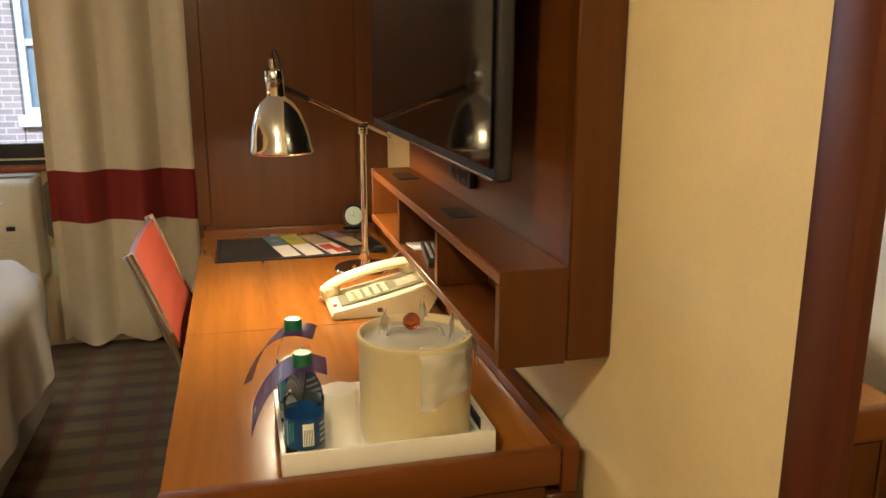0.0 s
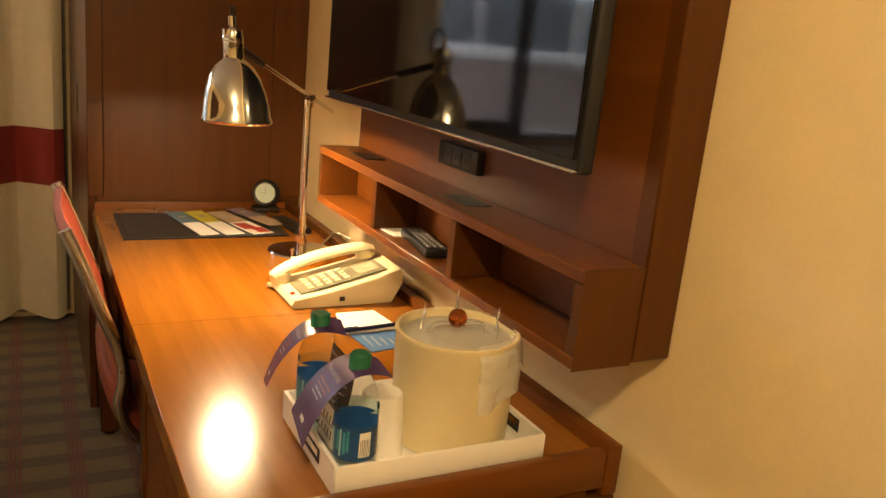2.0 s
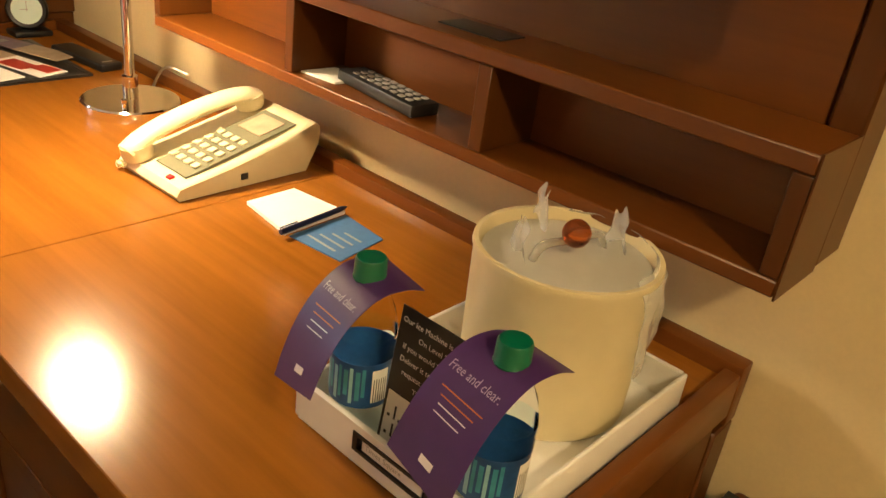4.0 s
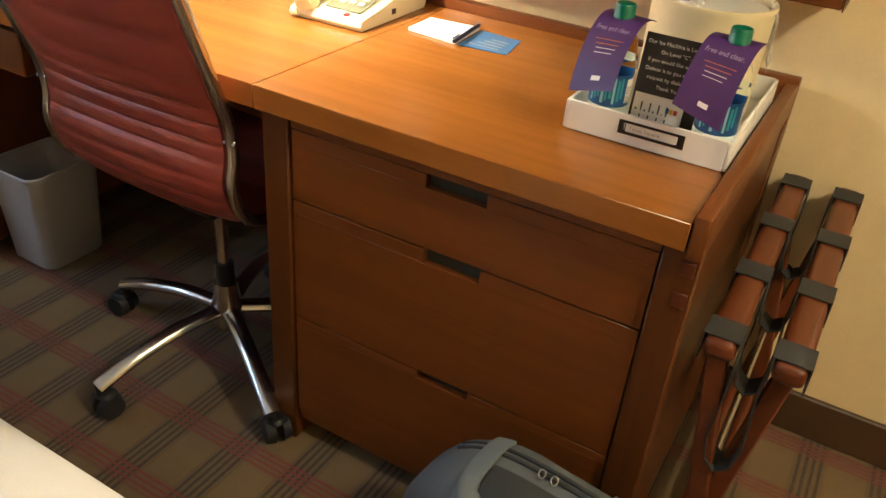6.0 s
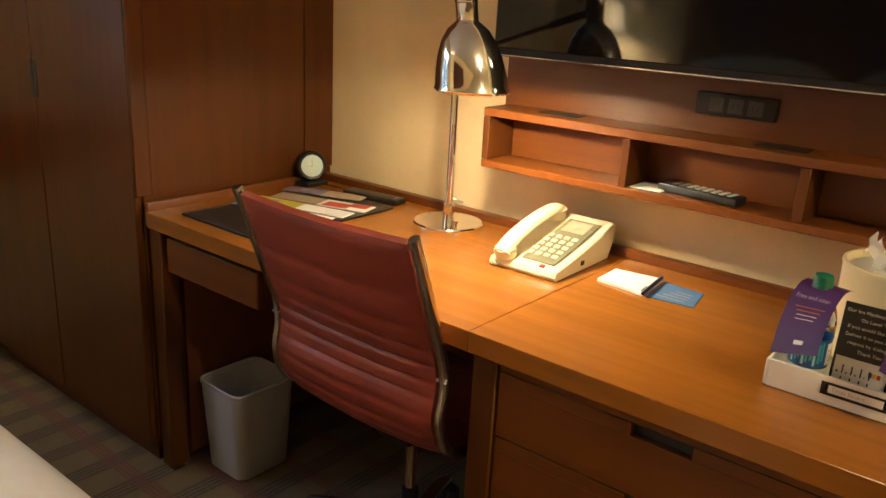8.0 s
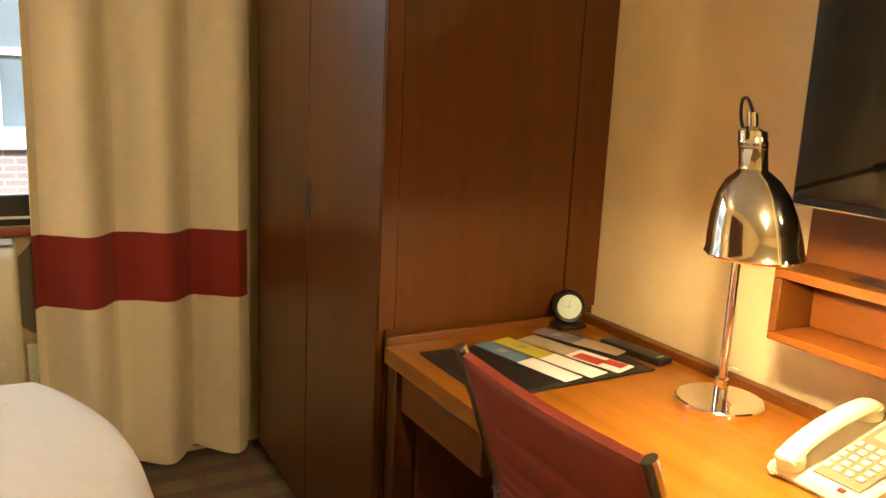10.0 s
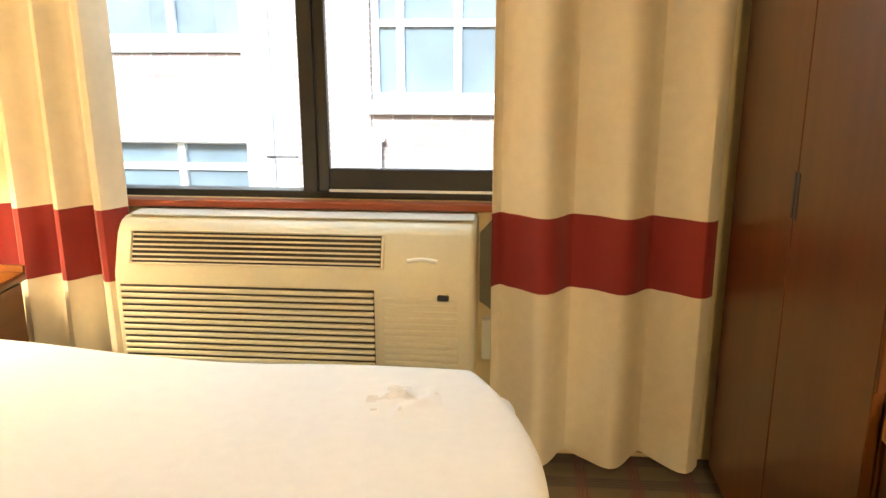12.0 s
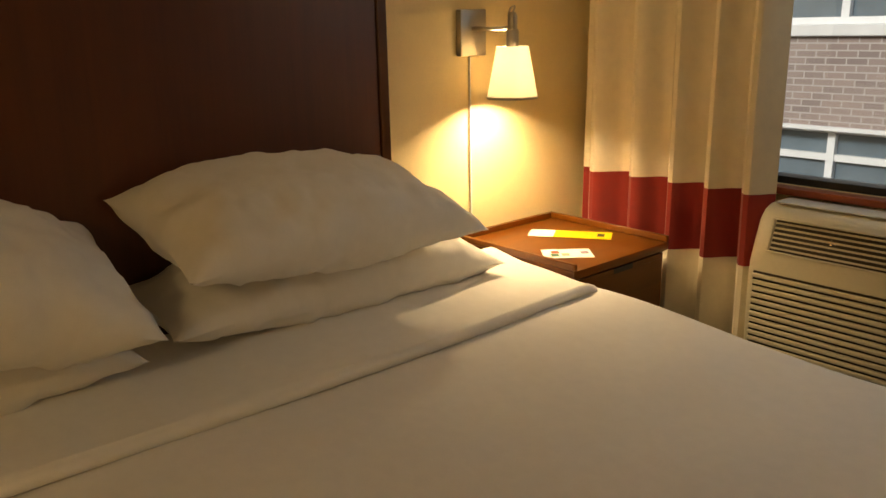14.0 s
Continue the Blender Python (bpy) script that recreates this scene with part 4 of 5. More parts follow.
def ice_card():
    c = thing("notice_card", (-0.47, 0.135, 0.771), "black and white notice card leaning in the tray", "card")
    m = Matrix.Translation((-0.487, 0.1385, 0.7715)) @ Matrix.Rotation(radians(7), 4, "Y")
    part("card", one(0, -0.048, 0, 0.0015, 0.048, 0.152, bevel=0.0004, m=m), card_black, c, "black card")
    part("white_panel", one(-0.0006, -0.030, 0.004, -0.0001, 0.044, 0.066, m=m), paper_white, c, smooth=False)

    def put(a, b):
        return m @ Vector((-0.0012, -a, b))
    rows = ('Our Ice Machine is Located', 'On Level "C".', 'If you would like we can', 'Deliver it to you at your', 'request by dialing "0"', 'Thank You')
    for k, r in enumerate(rows):
        lettering(r, 0.0078, lambda a, b, k=k: put(a, 0.138 - 0.0125 * k + b), ink_white, "lettering", c, "CENTER")
    for k in range(2):
        for j, (a, b) in enumerate(((0.040, 0.030), (0.026, 0.017), (0.013, 0.004), (0.0, -0.008))):
            for q in (0, 1):
                part("print_bar", one(-0.0012, b if q else b + 0.007, 0.040 - 0.019 * k, -0.0007, b + 0.002 if q else a, 0.054 - 0.019 * k if q else 0.043 - 0.019 * k, m=m), ink_black, c, smooth=False)
    for k, mat in enumerate((paper_red, paper_yellow, paper_blue)):
        part("print_mark", one(-0.0012, -0.022 + 0.006 * k, 0.045, -0.0007, -0.017 + 0.006 * k, 0.052, m=m), mat, c, smooth=False)
    part("print_bar", one(-0.0012, -0.026, 0.008, -0.0007, 0.040, 0.013, m=m), ink_grey, c, smooth=False)


ice_card()


def ice_bucket():
    b = thing("ice_bucket", (-0.285, 0.142, 0.772), "ivory plastic ice bucket with a lid standing in the tray", "ice bucket")
    cx, cy, z = -0.285, 0.142, 0.7715
    bm = bmesh.new()
    lathe(bm, [(0, z), (0.088, z), (0.0915, z + 0.004), (0.0945, z + 0.165), (0.0965, z + 0.170), (0.0955, z + 0.175), (0.0905, z + 0.175), (0.088, z + 0.166), (0.086, z + 0.02), (0, z + 0.02)], (cx, cy, 0), 56)
    part("body", bm, bucket_ivory, b)
    bm = bmesh.new()
    lathe(bm, [(0, z + 0.158), (0.086, z + 0.158), (0.0865, z + 0.163), (0.07, z + 0.167), (0, z + 0.169)], (cx, cy, 0), 48)
    part("lid", bm, lid_plastic, b, "frosted flat lid")
    bm = bmesh.new()
    tube(bm, curve_points([(cx - 0.045, cy + 0.012, z + 0.165), (cx - 0.035, cy + 0.008, z + 0.182), (cx, cy, z + 0.181), (cx + 0.035, cy - 0.01, z + 0.182), (cx + 0.045, cy - 0.014, z + 0.165)]), 0.006, 10, 0.6)
    h = part("handle", bm, bag_film, b, "clear plastic handle")
    bm = bmesh.new()
    bmesh.ops.create_uvsphere(bm, u_segments=24, v_segments=14, radius=0.0145)
    bmesh.ops.translate(bm, verts=bm.verts, vec=(cx - 0.008, cy - 0.01, z + 0.195))
    part("knob", bm, amber, h, "amber ball knob")


ice_bucket()


def ice_bag():
    """Thin liner bag: tufts that stand up over the lid and a flap over the bucket's side."""
    cx, cy, z = -0.285, 0.142, 0.7715
    g = thing("liner_bag", (cx, cy, z + 0.175), "crumpled clear plastic liner bag over the ice bucket", "plastic bag")

    def crumple(p, k):
        return p + noise.noise_vector(p * 55) * k

    def flap(a0, a1, low, seed):
        def fn(u, v):
            a = a0 + (a1 - a0) * u
            r = 0.0985 + 0.004 * math.sin(9 * u + seed) * v + 0.004 * v
            h = z + 0.178 - low * v * (1 + 0.12 * math.sin(5 * u + seed))
            if v < 0.2:
                r -= 0.012 * (0.2 - v) / 0.2
            return crumple(Vector((cx + r * math.cos(a), cy + r * math.sin(a), h)), 0.0028)
        return fn
    bm = bmesh.new()
    sheet(bm, flap(radians(-98), radians(-38), 0.088, 1.0), 22, 20, 0.0006)
    part("flap", bm, bag_film, g).visible_shadow = False
    bm = bmesh.new()
    sheet(bm, flap(radians(-30), radians(35), 0.05, 2.0), 14, 8, 0.0006)
    part("flap", bm, bag_film, g).visible_shadow = False
    for a, r in ((150, 0.055), (65, 0.06), (-20, 0.06)):
        px, py = cx + r * math.cos(radians(a)), cy + r * math.sin(radians(a))
        bm = bmesh.new()
        sheet(bm, lambda u, v, px=px, py=py, a=a: crumple(Vector((px + 0.016 * (u - 0.5) * (1.6 - v), py + 0.03 * (u - 0.5) * (1.2 - 0.6 * v), z + 0.17 + 0.038 * v + 0.006 * math.sin(7 * u + a))), 0.006), 9, 9, 0.0006)
        part("tuft", bm, bag_film, g).visible_shadow = False


ice_bag()
for _k, (_x, _y) in enumerate(((-0.418, 0.108),)):
    _bm = bmesh.new()
    lathe(_bm, [(0.036, 0.7718), (0.0365, 0.776), (0.030, 0.868), (0.028, 0.872), (0, 0.8725)], (_x, _y, 0), 32)
    for _f in [f for f in _bm.faces if len(f.verts) > 4]:
        _bm.faces.remove(_f)
    single("plastic_cup", _bm, cup_plastic, "frosted plastic cup upside down in the tray", "cup").visible_shadow = False

# ---- shelf things ----
_r = thing("remote_control", (-0.15, 0.55, 0.9605), "black remote control lying in the shelf bay", "remote control")
_m = Matrix.Translation((-0.150, 0.555, 0.9608)) @ Matrix.Rotation(radians(-8), 4, "Z")
part("body", one(-0.024, -0.09, 0, 0.024, 0.09, 0.018, bevel=0.004, seg=2, m=_m), black_plastic, _r)
for _i in range(8):
    for _j in range(3):
        part("button", one(-0.017 + 0.013 * _j, -0.075 + 0.018 * _i, 0.0181, -0.009 + 0.013 * _j, -0.065 + 0.018 * _i, 0.0205, bevel=0.0008, m=_m), nickel if _i > 5 else ink_grey, _r)
flat("leaflet", ((-0.185, 0.700), (-0.125, 0.695), (-0.118, 0.625), (-0.178, 0.632)), 0.9608, 0.003, paper_white, "white folded leaflet in the shelf bay", "leaflet")


# ---- office chair ----
def office_chair():
    c = thing("office_chair", (-0.53, 0.985, 0.0), "ribbed rust red leather swivel chair pushed to the desk", "chair")
    # side line of the back and seat: x and height
    line = [(-0.800, 0.945), (-0.768, 0.86), (-0.730, 0.755), (-0.706, 0.69), (-0.700, 0.63), (-0.708, 0.575), (-0.690, 0.515), (-0.640, 0.475), (-0.55, 0.462), (-0.42, 0.462), (-0.30, 0.468), (-0.262, 0.455)]
    y0, y1 = 0.775, 1.245
    pts = curve_points([(x, 0, z) for x, z in line], 12)
    n = len(pts) - 1

    def at(u, v, lift):
        i = min(n - 1, int(u * n))
        p = pts[i].lerp(pts[i + 1], u * n - i)
        d = (pts[i + 1] - pts[i]).normalized()
        nor = Vector((d.z, 0, -d.x))
        y = y0 + 0.014 + (y1 - y0 - 0.028) * v
        dip = 0.010 * math.sin(math.pi * v)
        return Vector((p.x, y, p.z)) + nor * (lift + dip)

    def slab(u0, u1, ribs, head=0.0001):
        bm = bmesh.new()
        rows = ribs * 9

        def swell(u):
            if u < head:
                k = u / head
            else:
                k = ((u - head) / (1 - head) * ribs) % 1.0
            return 0.0065 * (max(0.0, 1 - abs(2 * k - 1) ** 4)) ** 0.8

        def outer(u, v):
            puff = swell(u)
            edge = 1 - (2 * v - 1) ** 8
            return at(u0 + (u1 - u0) * u, v, 0.008 + puff * edge)

        def inner(u, v):
            puff = swell(u)
            edge = 1 - (2 * v - 1) ** 8
            return at(u0 + (u1 - u0) * u, v, -0.008 - puff * edge)
        a = [[bm.verts.new(outer(i / rows, j / 12)) for j in range(13)] for i in range(rows + 1)]
        b = [[bm.verts.new(inner(i / rows, j / 12)) for j in range(13)] for i in range(rows + 1)]
        for i in range(rows):
            for j in range(12):
                bm.faces.new((a[i][j], a[i + 1][j], a[i + 1][j + 1], a[i][j + 1]))
                bm.faces.new((b[i][j], b[i][j + 1], b[i + 1][j + 1], b[i + 1][j]))
            for j in (0, 12):
                bm.faces.new((a[i][j], b[i][j], b[i + 1][j], a[i + 1][j]))
        for i in (0, rows):
            for j in range(12):
                bm.faces.new((a[i][j], a[i][j + 1], b[i][j + 1], b[i][j]))
        return bm
    part("backrest", slab(0.004, 0.565, 8, 0.20), leather, c, "ribbed rust red leather back")
    part("seat", slab(0.567, 0.995, 7), leather, c, "ribbed rust red leather seat")
    for y in (y0, y1):
        bm = bmesh.new()
        path = [Vector((p.x, y, p.z)) for p in pts[::3]]
        path[0] += Vector((-0.004, 0, 0.006))
        tube(bm, path, 0.0125, 12, 0.75, (0, 1, 0))
        rail = part("side_rail", bm, aluminium, c, "polished aluminium side rail")
        bm = bmesh.new()
        rod(bm, (-0.704, y - 0.012, 0.655), (-0.704, y + 0.012, 0.655), 0.006, seg=12)
        part("bolt", bm, aluminium, rail)
    bm = bmesh.new()
    for x, z in ((-0.50, 0.452), (-0.36, 0.452)):
        rod(bm, (x, y0, z), (x, y1, z), 0.010, seg=12)
    part("cross_bar", bm, aluminium, c, "aluminium cross bars under the seat")
    hx, hy = -0.543, 0.978
    part("tilt_box", one(hx - 0.07, hy - 0.05, 0.405, hx + 0.11, hy + 0.05, 0.440, bevel=0.008, seg=2), black_plastic, c, "black tilt mechanism")
    bm = bmesh.new()
    rod(bm, (hx + 0.02, hy - 0.05, 0.42), (hx + 0.02, hy - 0.19, 0.415), 0.005, seg=10)
    block(bm, hx + 0.005, hy - 0.22, 0.409, hx + 0.035, hy - 0.185, 0.421, 0.004)
    part("lever", bm, black_plastic, c)
    bm = bmesh.new()
    lathe(bm, [(0, 0.24), (0.013, 0.24), (0.013, 0.405), (0, 0.405)], (hx, hy, 0), 20)
    part("gas_lift", bm, chrome, c, "chrome gas lift")
    bm = bmesh.new()
    lathe(bm, [(0, 0.18), (0.023, 0.18), (0.021, 0.255), (0.016, 0.258), (0, 0.258)], (hx, hy, 0), 20)
    part("column_sleeve", bm, black_plastic, c)
    bm = bmesh.new()
    lathe(bm, [(0, 0.085), (0.03, 0.085), (0.037, 0.10), (0.036, 0.145), (0.03, 0.165), (0.026, 0.205), (0, 0.205)], (hx, hy, 0), 28)
    part("hub", bm, aluminium, c)
    for k in range(5):
        a = radians(-121.5 + 72 * k)
        d = Vector((math.cos(a), math.sin(a), 0))
        o = Vector((hx, hy, 0))
        bm = bmesh.new()
        tube(bm, curve_points([o + d * 0.025 + Vector((0, 0, 0.135)), o + d * 0.12 + Vector((0, 0, 0.132)), o + d * 0.22 + Vector((0, 0, 0.112)), o + d * 0.29 + Vector((0, 0, 0.088)), o + d * 0.314 + Vector((0, 0, 0.078))], 5), 0.020, 12, 0.72)
        leg = part("leg", bm, aluminium, c, "polished aluminium star leg")
        bm = bmesh.new()
        e = o + d * 0.312
        side = Vector((-d.y, d.x, 0))
        sw = e - side * 0.0 + Vector((0.012 * math.cos(3 * k), 0.012 * math.sin(3 * k), 0))
        for sgn in (-1, 1):
            rod(bm, sw + side * (0.008 * sgn) + Vector((0, 0, 0.029)), sw + side * (0.026 * sgn) + Vector((0, 0, 0.029)), 0.029, 0.025, 24)
        rod(bm, e + Vector((0, 0, 0.045)), e + Vector((0, 0, 0.078)), 0.008, seg=12)
        block(bm, sw.x - 0.02, sw.y - 0.02, 0.048, sw.x + 0.02, sw.y + 0.02, 0.062, 0.008)
        part("caster", bm, black_rubber, leg, "black twin caster")


office_chair()


# ---- waste bin ----
def waste_bin():
    b = thing("waste_bin", (-0.49, 1.66, 0.0), "square grey plastic waste bin under the desk", "bin")
    cx, cy = -0.486, 1.650

    def ring(bm, s, z, r=0.03):
        out = []
        hx, hy = 0.089 * s, 0.079 * s
        for qx, qy, a0 in ((1, 1, 0), (-1, 1, 90), (-1, -1, 180), (1, -1, 270)):
            for k in range(5):
                a = radians(a0 + 22.5 * k - 4)
                out.append(bm.verts.new((cx + qx * (hx - r) + r * math.cos(a + radians(4)), cy + qy * (hy - r) + r * math.sin(a + radians(4)), z)))
        return out
    bm = bmesh.new()
    rs = [ring(bm, s, z) for s, z in ((0.96, 0.0), (1.0, 0.004), (1.16, 0.264), (1.11, 0.264), (0.96, 0.012))]
    for a, b2 in zip(rs, rs[1:]):
        for i in range(len(a)):
            k = (i + 1) % len(a)
            bm.faces.new((a[i], a[k], b2[k], b2[i]))
    bm.faces.new(rs[0][::-1])
    bm.faces.new(rs[-1])
    part("body", bm, bin_grey, b, "grey tapered body")
    bm = bmesh.new()
    rs = [ring(bm, s, z) for s, z in ((1.165, 0.262), (1.19, 0.266), (1.19, 0.274), (1.16, 0.277), (1.12, 0.274), (1.12, 0.265))]
    for a, b2 in zip(rs, rs[1:] + rs[:1]):
        for i in range(len(a)):
            k = (i + 1) % len(a)
            bm.faces.new((a[i], a[k], b2[k], b2[i]))
    part("rim", bm, bin_grey, b, "rolled grey rim")


waste_bin()


# ---- folded luggage rack ----
def luggage_rack():
    r = thing("luggage_rack", (-0.36, -0.085, 0.0), "folded wooden luggage rack with black straps beside the desk", "luggage rack")
    xa, xb, z = -0.665, -0.03, 0.585
    for y in (-0.050, -0.142):
        rail = part("top_rail", one(xa, y - 0.022, z - 0.02, xb, y + 0.022, z + 0.012, bevel=0.011, seg=3), wood_rack, r, "cherry wood top rail")
        for x in (xa + 0.025, xb - 0.045):
            bm = bmesh.new()
            dx = 0.0 if y > -0.1 else 0.024
            p, q = Vector((x + dx, y, z - 0.021)), Vector((x + dx, -0.128 if y > -0.1 else -0.064, 0.0))
            for s, e in ((p, q),):
                dirv = (e - s)
                vs = bmesh.ops.create_cube(bm, size=1)["verts"]
                for v in vs:
                    tt = 0.5 - v.co.z
                    c0 = s + dirv * tt
                    v.co = (c0.x + v.co.x * 0.022, c0.y + v.co.y * 0.030, c0.z)
                bmesh.ops.bevel(bm, geom=list(bm.edges), offset=0.003, segments=1, affect="EDGES")
            part("leg", bm, wood_rack, r, "slanted cherry wood leg")
    for zz, y in ((0.11, -0.103), (0.11, -0.068)):
        bm = bmesh.new()
        rod(bm, (xa + 0.035, y, zz), (xb - 0.035, y, zz), 0.011, seg=12)
        part("stretcher", bm, wood_rack, r, "round wooden stretcher")
    bm = bmesh.new()
    rod(bm, (xa + 0.03, -0.088, 0.30), (xb - 0.02, -0.088, 0.30), 0.006, seg=10)
    part("pivot", bm, aluminium, r)
    for k, x in enumerate((-0.632, -0.450, -0.265, -0.075)):
        bm = bmesh.new()

        drop = 0.215 - 0.012 * k
        a, b = -0.050, -0.142
        line = [(x, a + 0.0244, z - 0.03), (x, a + 0.0244, z + 0.0140), (x, a - 0.0244, z + 0.0140), (x, a - 0.026, z - 0.03), (x, a - 0.026, z - drop * 0.35), (x, a - 0.021, z - drop * 0.75), (x, a - 0.028, z - drop * 0.93), (x, -0.096, z - drop), (x, b + 0.028, z - drop * 0.93), (x, b + 0.021, z - drop * 0.75), (x, b + 0.026, z - drop * 0.35), (x, b + 0.026, z - 0.03), (x, b + 0.0244, z + 0.0140), (x, b - 0.0244, z + 0.0140), (x, b - 0.0244, z - 0.03)]
        w = 0.024
        rows = []
        for k2, (px, py, pz) in enumerate(line):
            p0, p1 = line[max(k2 - 1, 0)], line[min(k2 + 1, len(line) - 1)]
            dy, dz = p1[1] - p0[1], p1[2] - p0[2]
            q = 0.0014 / max(1e-6, math.hypot(dy, dz))
            ny, nz = -dz * q, dy * q
            rows.append([bm.verts.new((px + sx * w, py + sn * ny, pz + sn * nz)) for sx, sn in ((-1, -1), (1, -1), (1, 1), (-1, 1))])
        for lo, hi in zip(rows, rows[1:]):
            for c in range(4):
                bm.faces.new((lo[c], lo[(c + 1) % 4], hi[(c + 1) % 4], hi[c]))
        bm.faces.new(rows[0][::-1])
        bm.faces.new(rows[-1])
        part("strap", bm, webbing, r, "black webbing strap", False)


luggage_rack()


# ---- backpack ----
def backpack():
    b = thing("backpack", (-0.80, 0.135, 0.0), "grey nylon backpack standing against the desk", "backpack")
    m = Matrix.Translation((-0.825, 0.090, 0.0)) @ Matrix.Rotation(radians(-6), 4, "Z")
    HX, HY, HZ = 0.122, 0.246, 0.376

    def top(x, y, lift=0.0):
        """A point on the bag's rounded top."""
        r = (abs(x / HX) ** 2.6 + abs(y / HY) ** 2.6)
        return m @ Vector((x, y, HZ * max(0.0, 1 - r) ** 0.30 + lift))

    def soft(hx, hy, h, cx, cy, seed, rows=26):
        bm = bmesh.new()
        nu, rings = 48, []
        for j in range(rows + 1):
            k = math.cos(j / rows * math.pi / 2) if j < rows else 0.01
            zz = h * (1 - k ** 2.6) ** 0.30 if j else 0.0
            ring = []
            for i in range(nu):
                a = 2 * math.pi * i / nu
                ca, sa = math.cos(a), math.sin(a)
                rr = (abs(ca) ** 2.6 + abs(sa) ** 2.6) ** (-1 / 2.6)
                p = Vector((cx + hx * k * rr * ca, cy + hy * k * rr * sa, zz))
                q = p * 8 + Vector((seed, 0, 0))
                p += (noise.noise_vector(q) * 0.007 + noise.noise_vector(q * 3) * 0.003) * min(1, j / 3)
                p.z = max(p.z, 0.0)
                ring.append(bm.verts.new(m @ p))
            rings.append(ring)
        for lo, hi in zip(rings, rings[1:]):
            for i in range(nu):
                bm.faces.new((lo[i], lo[(i + 1) % nu], hi[(i + 1) % nu], hi[i]))
        bm.faces.new(rings[0][::-1])
        bm.faces.new(rings[-1])
        return bm
    part("body", soft(HX, HY, HZ, 0, 0, 0.0), bag_grey, b, "grey nylon main body")
    part("front_pocket", soft(0.07, 0.19, 0.29, -0.085, 0.0, 3.0), bag_light, b, "lighter grey front pocket")
    # Dark sheet laid on the bag stands for the shade in the handle opening.
    bm = bmesh.new()
    sheet(bm, lambda u, v: top(-0.015 - 0.06 * v * (1 - 0.3 * (2 * u - 1) ** 2), 0.085 - 0.15 * u, 0.004), 14, 8, 0.002)
    part("handle_gap", bm, bag_dark, b, "dark sheet for the shade under the handle")
    bm = bmesh.new()
    tube(bm, curve_points([top(-0.035, 0.105, 0.0), top(-0.07, 0.09, 0.012), top(-0.085, 0.05, 0.018), top(-0.086, 0.0, 0.020), top(-0.082, -0.045, 0.016), top(-0.06, -0.072, 0.004)], 6), 0.017, 10, 0.5)
    h = part("grab_handle", bm, bag_light, b, "padded grey grab handle")
    bm = bmesh.new()
    tube(bm, [top(-0.084, -0.046, 0.019) + Vector((0.0, 0.004 * math.cos(k), 0.019 * math.sin(k))) for k in [2 * math.pi * i / 12 for i in range(13)]], 0.003, 6)
    part("cord_ring", bm, white_plastic, h, "pale cord ring")
    for y in (0.118, -0.075):
        bm = bmesh.new()
        sheet(bm, lambda u, v, y=y: top(0.05 - 0.145 * v, y - 0.030 * u, 0.007), 3, 14, 0.004)
        part("shoulder_strap", bm, bag_light, b, "light grey strap")
    for x in (0.012, 0.026):
        bm = bmesh.new()
        tube(bm, [top(x, 0.165 - 0.33 * k / 30, 0.003) for k in range(31)], 0.0035, 8)
        z = part("zip", bm, bag_dark, b, "dark zip along the top")
    for k in range(2):
        bm = bmesh.new()
        tube(bm, [top(0.004, 0.02 - 0.02 * k, 0.010) + Vector((0.004 * math.sin(a), 0.005 * math.cos(a), 0.005 * math.sin(a))) for a in [2 * math.pi * i / 12 for i in range(13)]], 0.0013, 6)
        part("zip_pull", bm, nickel, z, "small metal zip pull")
    bm = bmesh.new()
    sheet(bm, lambda u, v: top(-0.06 + 0.10 * v, -0.125 - 0.05 * u, 0.004), 8, 8, 0.003)
    part("mesh_pocket", bm, bag_dark, b, "dark mesh panel")
    bm = bmesh.new()
    rod(bm, top(-0.05, 0.17, -0.01), top(-0.07, 0.185, -0.02), 0.005, seg=8)
    part("cord_end", bm, white_plastic, b, "white cord end")


backpack()


# ---- bed ----
def bed():
    b = thing("bed", (-2.3, 1.35, 0.0), "wide bed with a cloth covered base", "bed")
    part("base", one(-3.34, 0.42, 0.03, -1.33, 2.26, 0.33, bevel=0.01, seg=2), skirt_cloth, b, "pale cloth covered base")
    part("mattress", one(-3.34, 0.41, 0.332, -1.32, 2.27, 0.565, bevel=0.05, seg=4), linen, b, "white mattress")
    for x in (-3.2, -1.5):
        for y in (0.55, 2.1):
            part("leg", one(x - 0.03, y - 0.03, 0, x + 0.03, y + 0.03, 0.03), black_plastic, b, smooth=False)


bed()


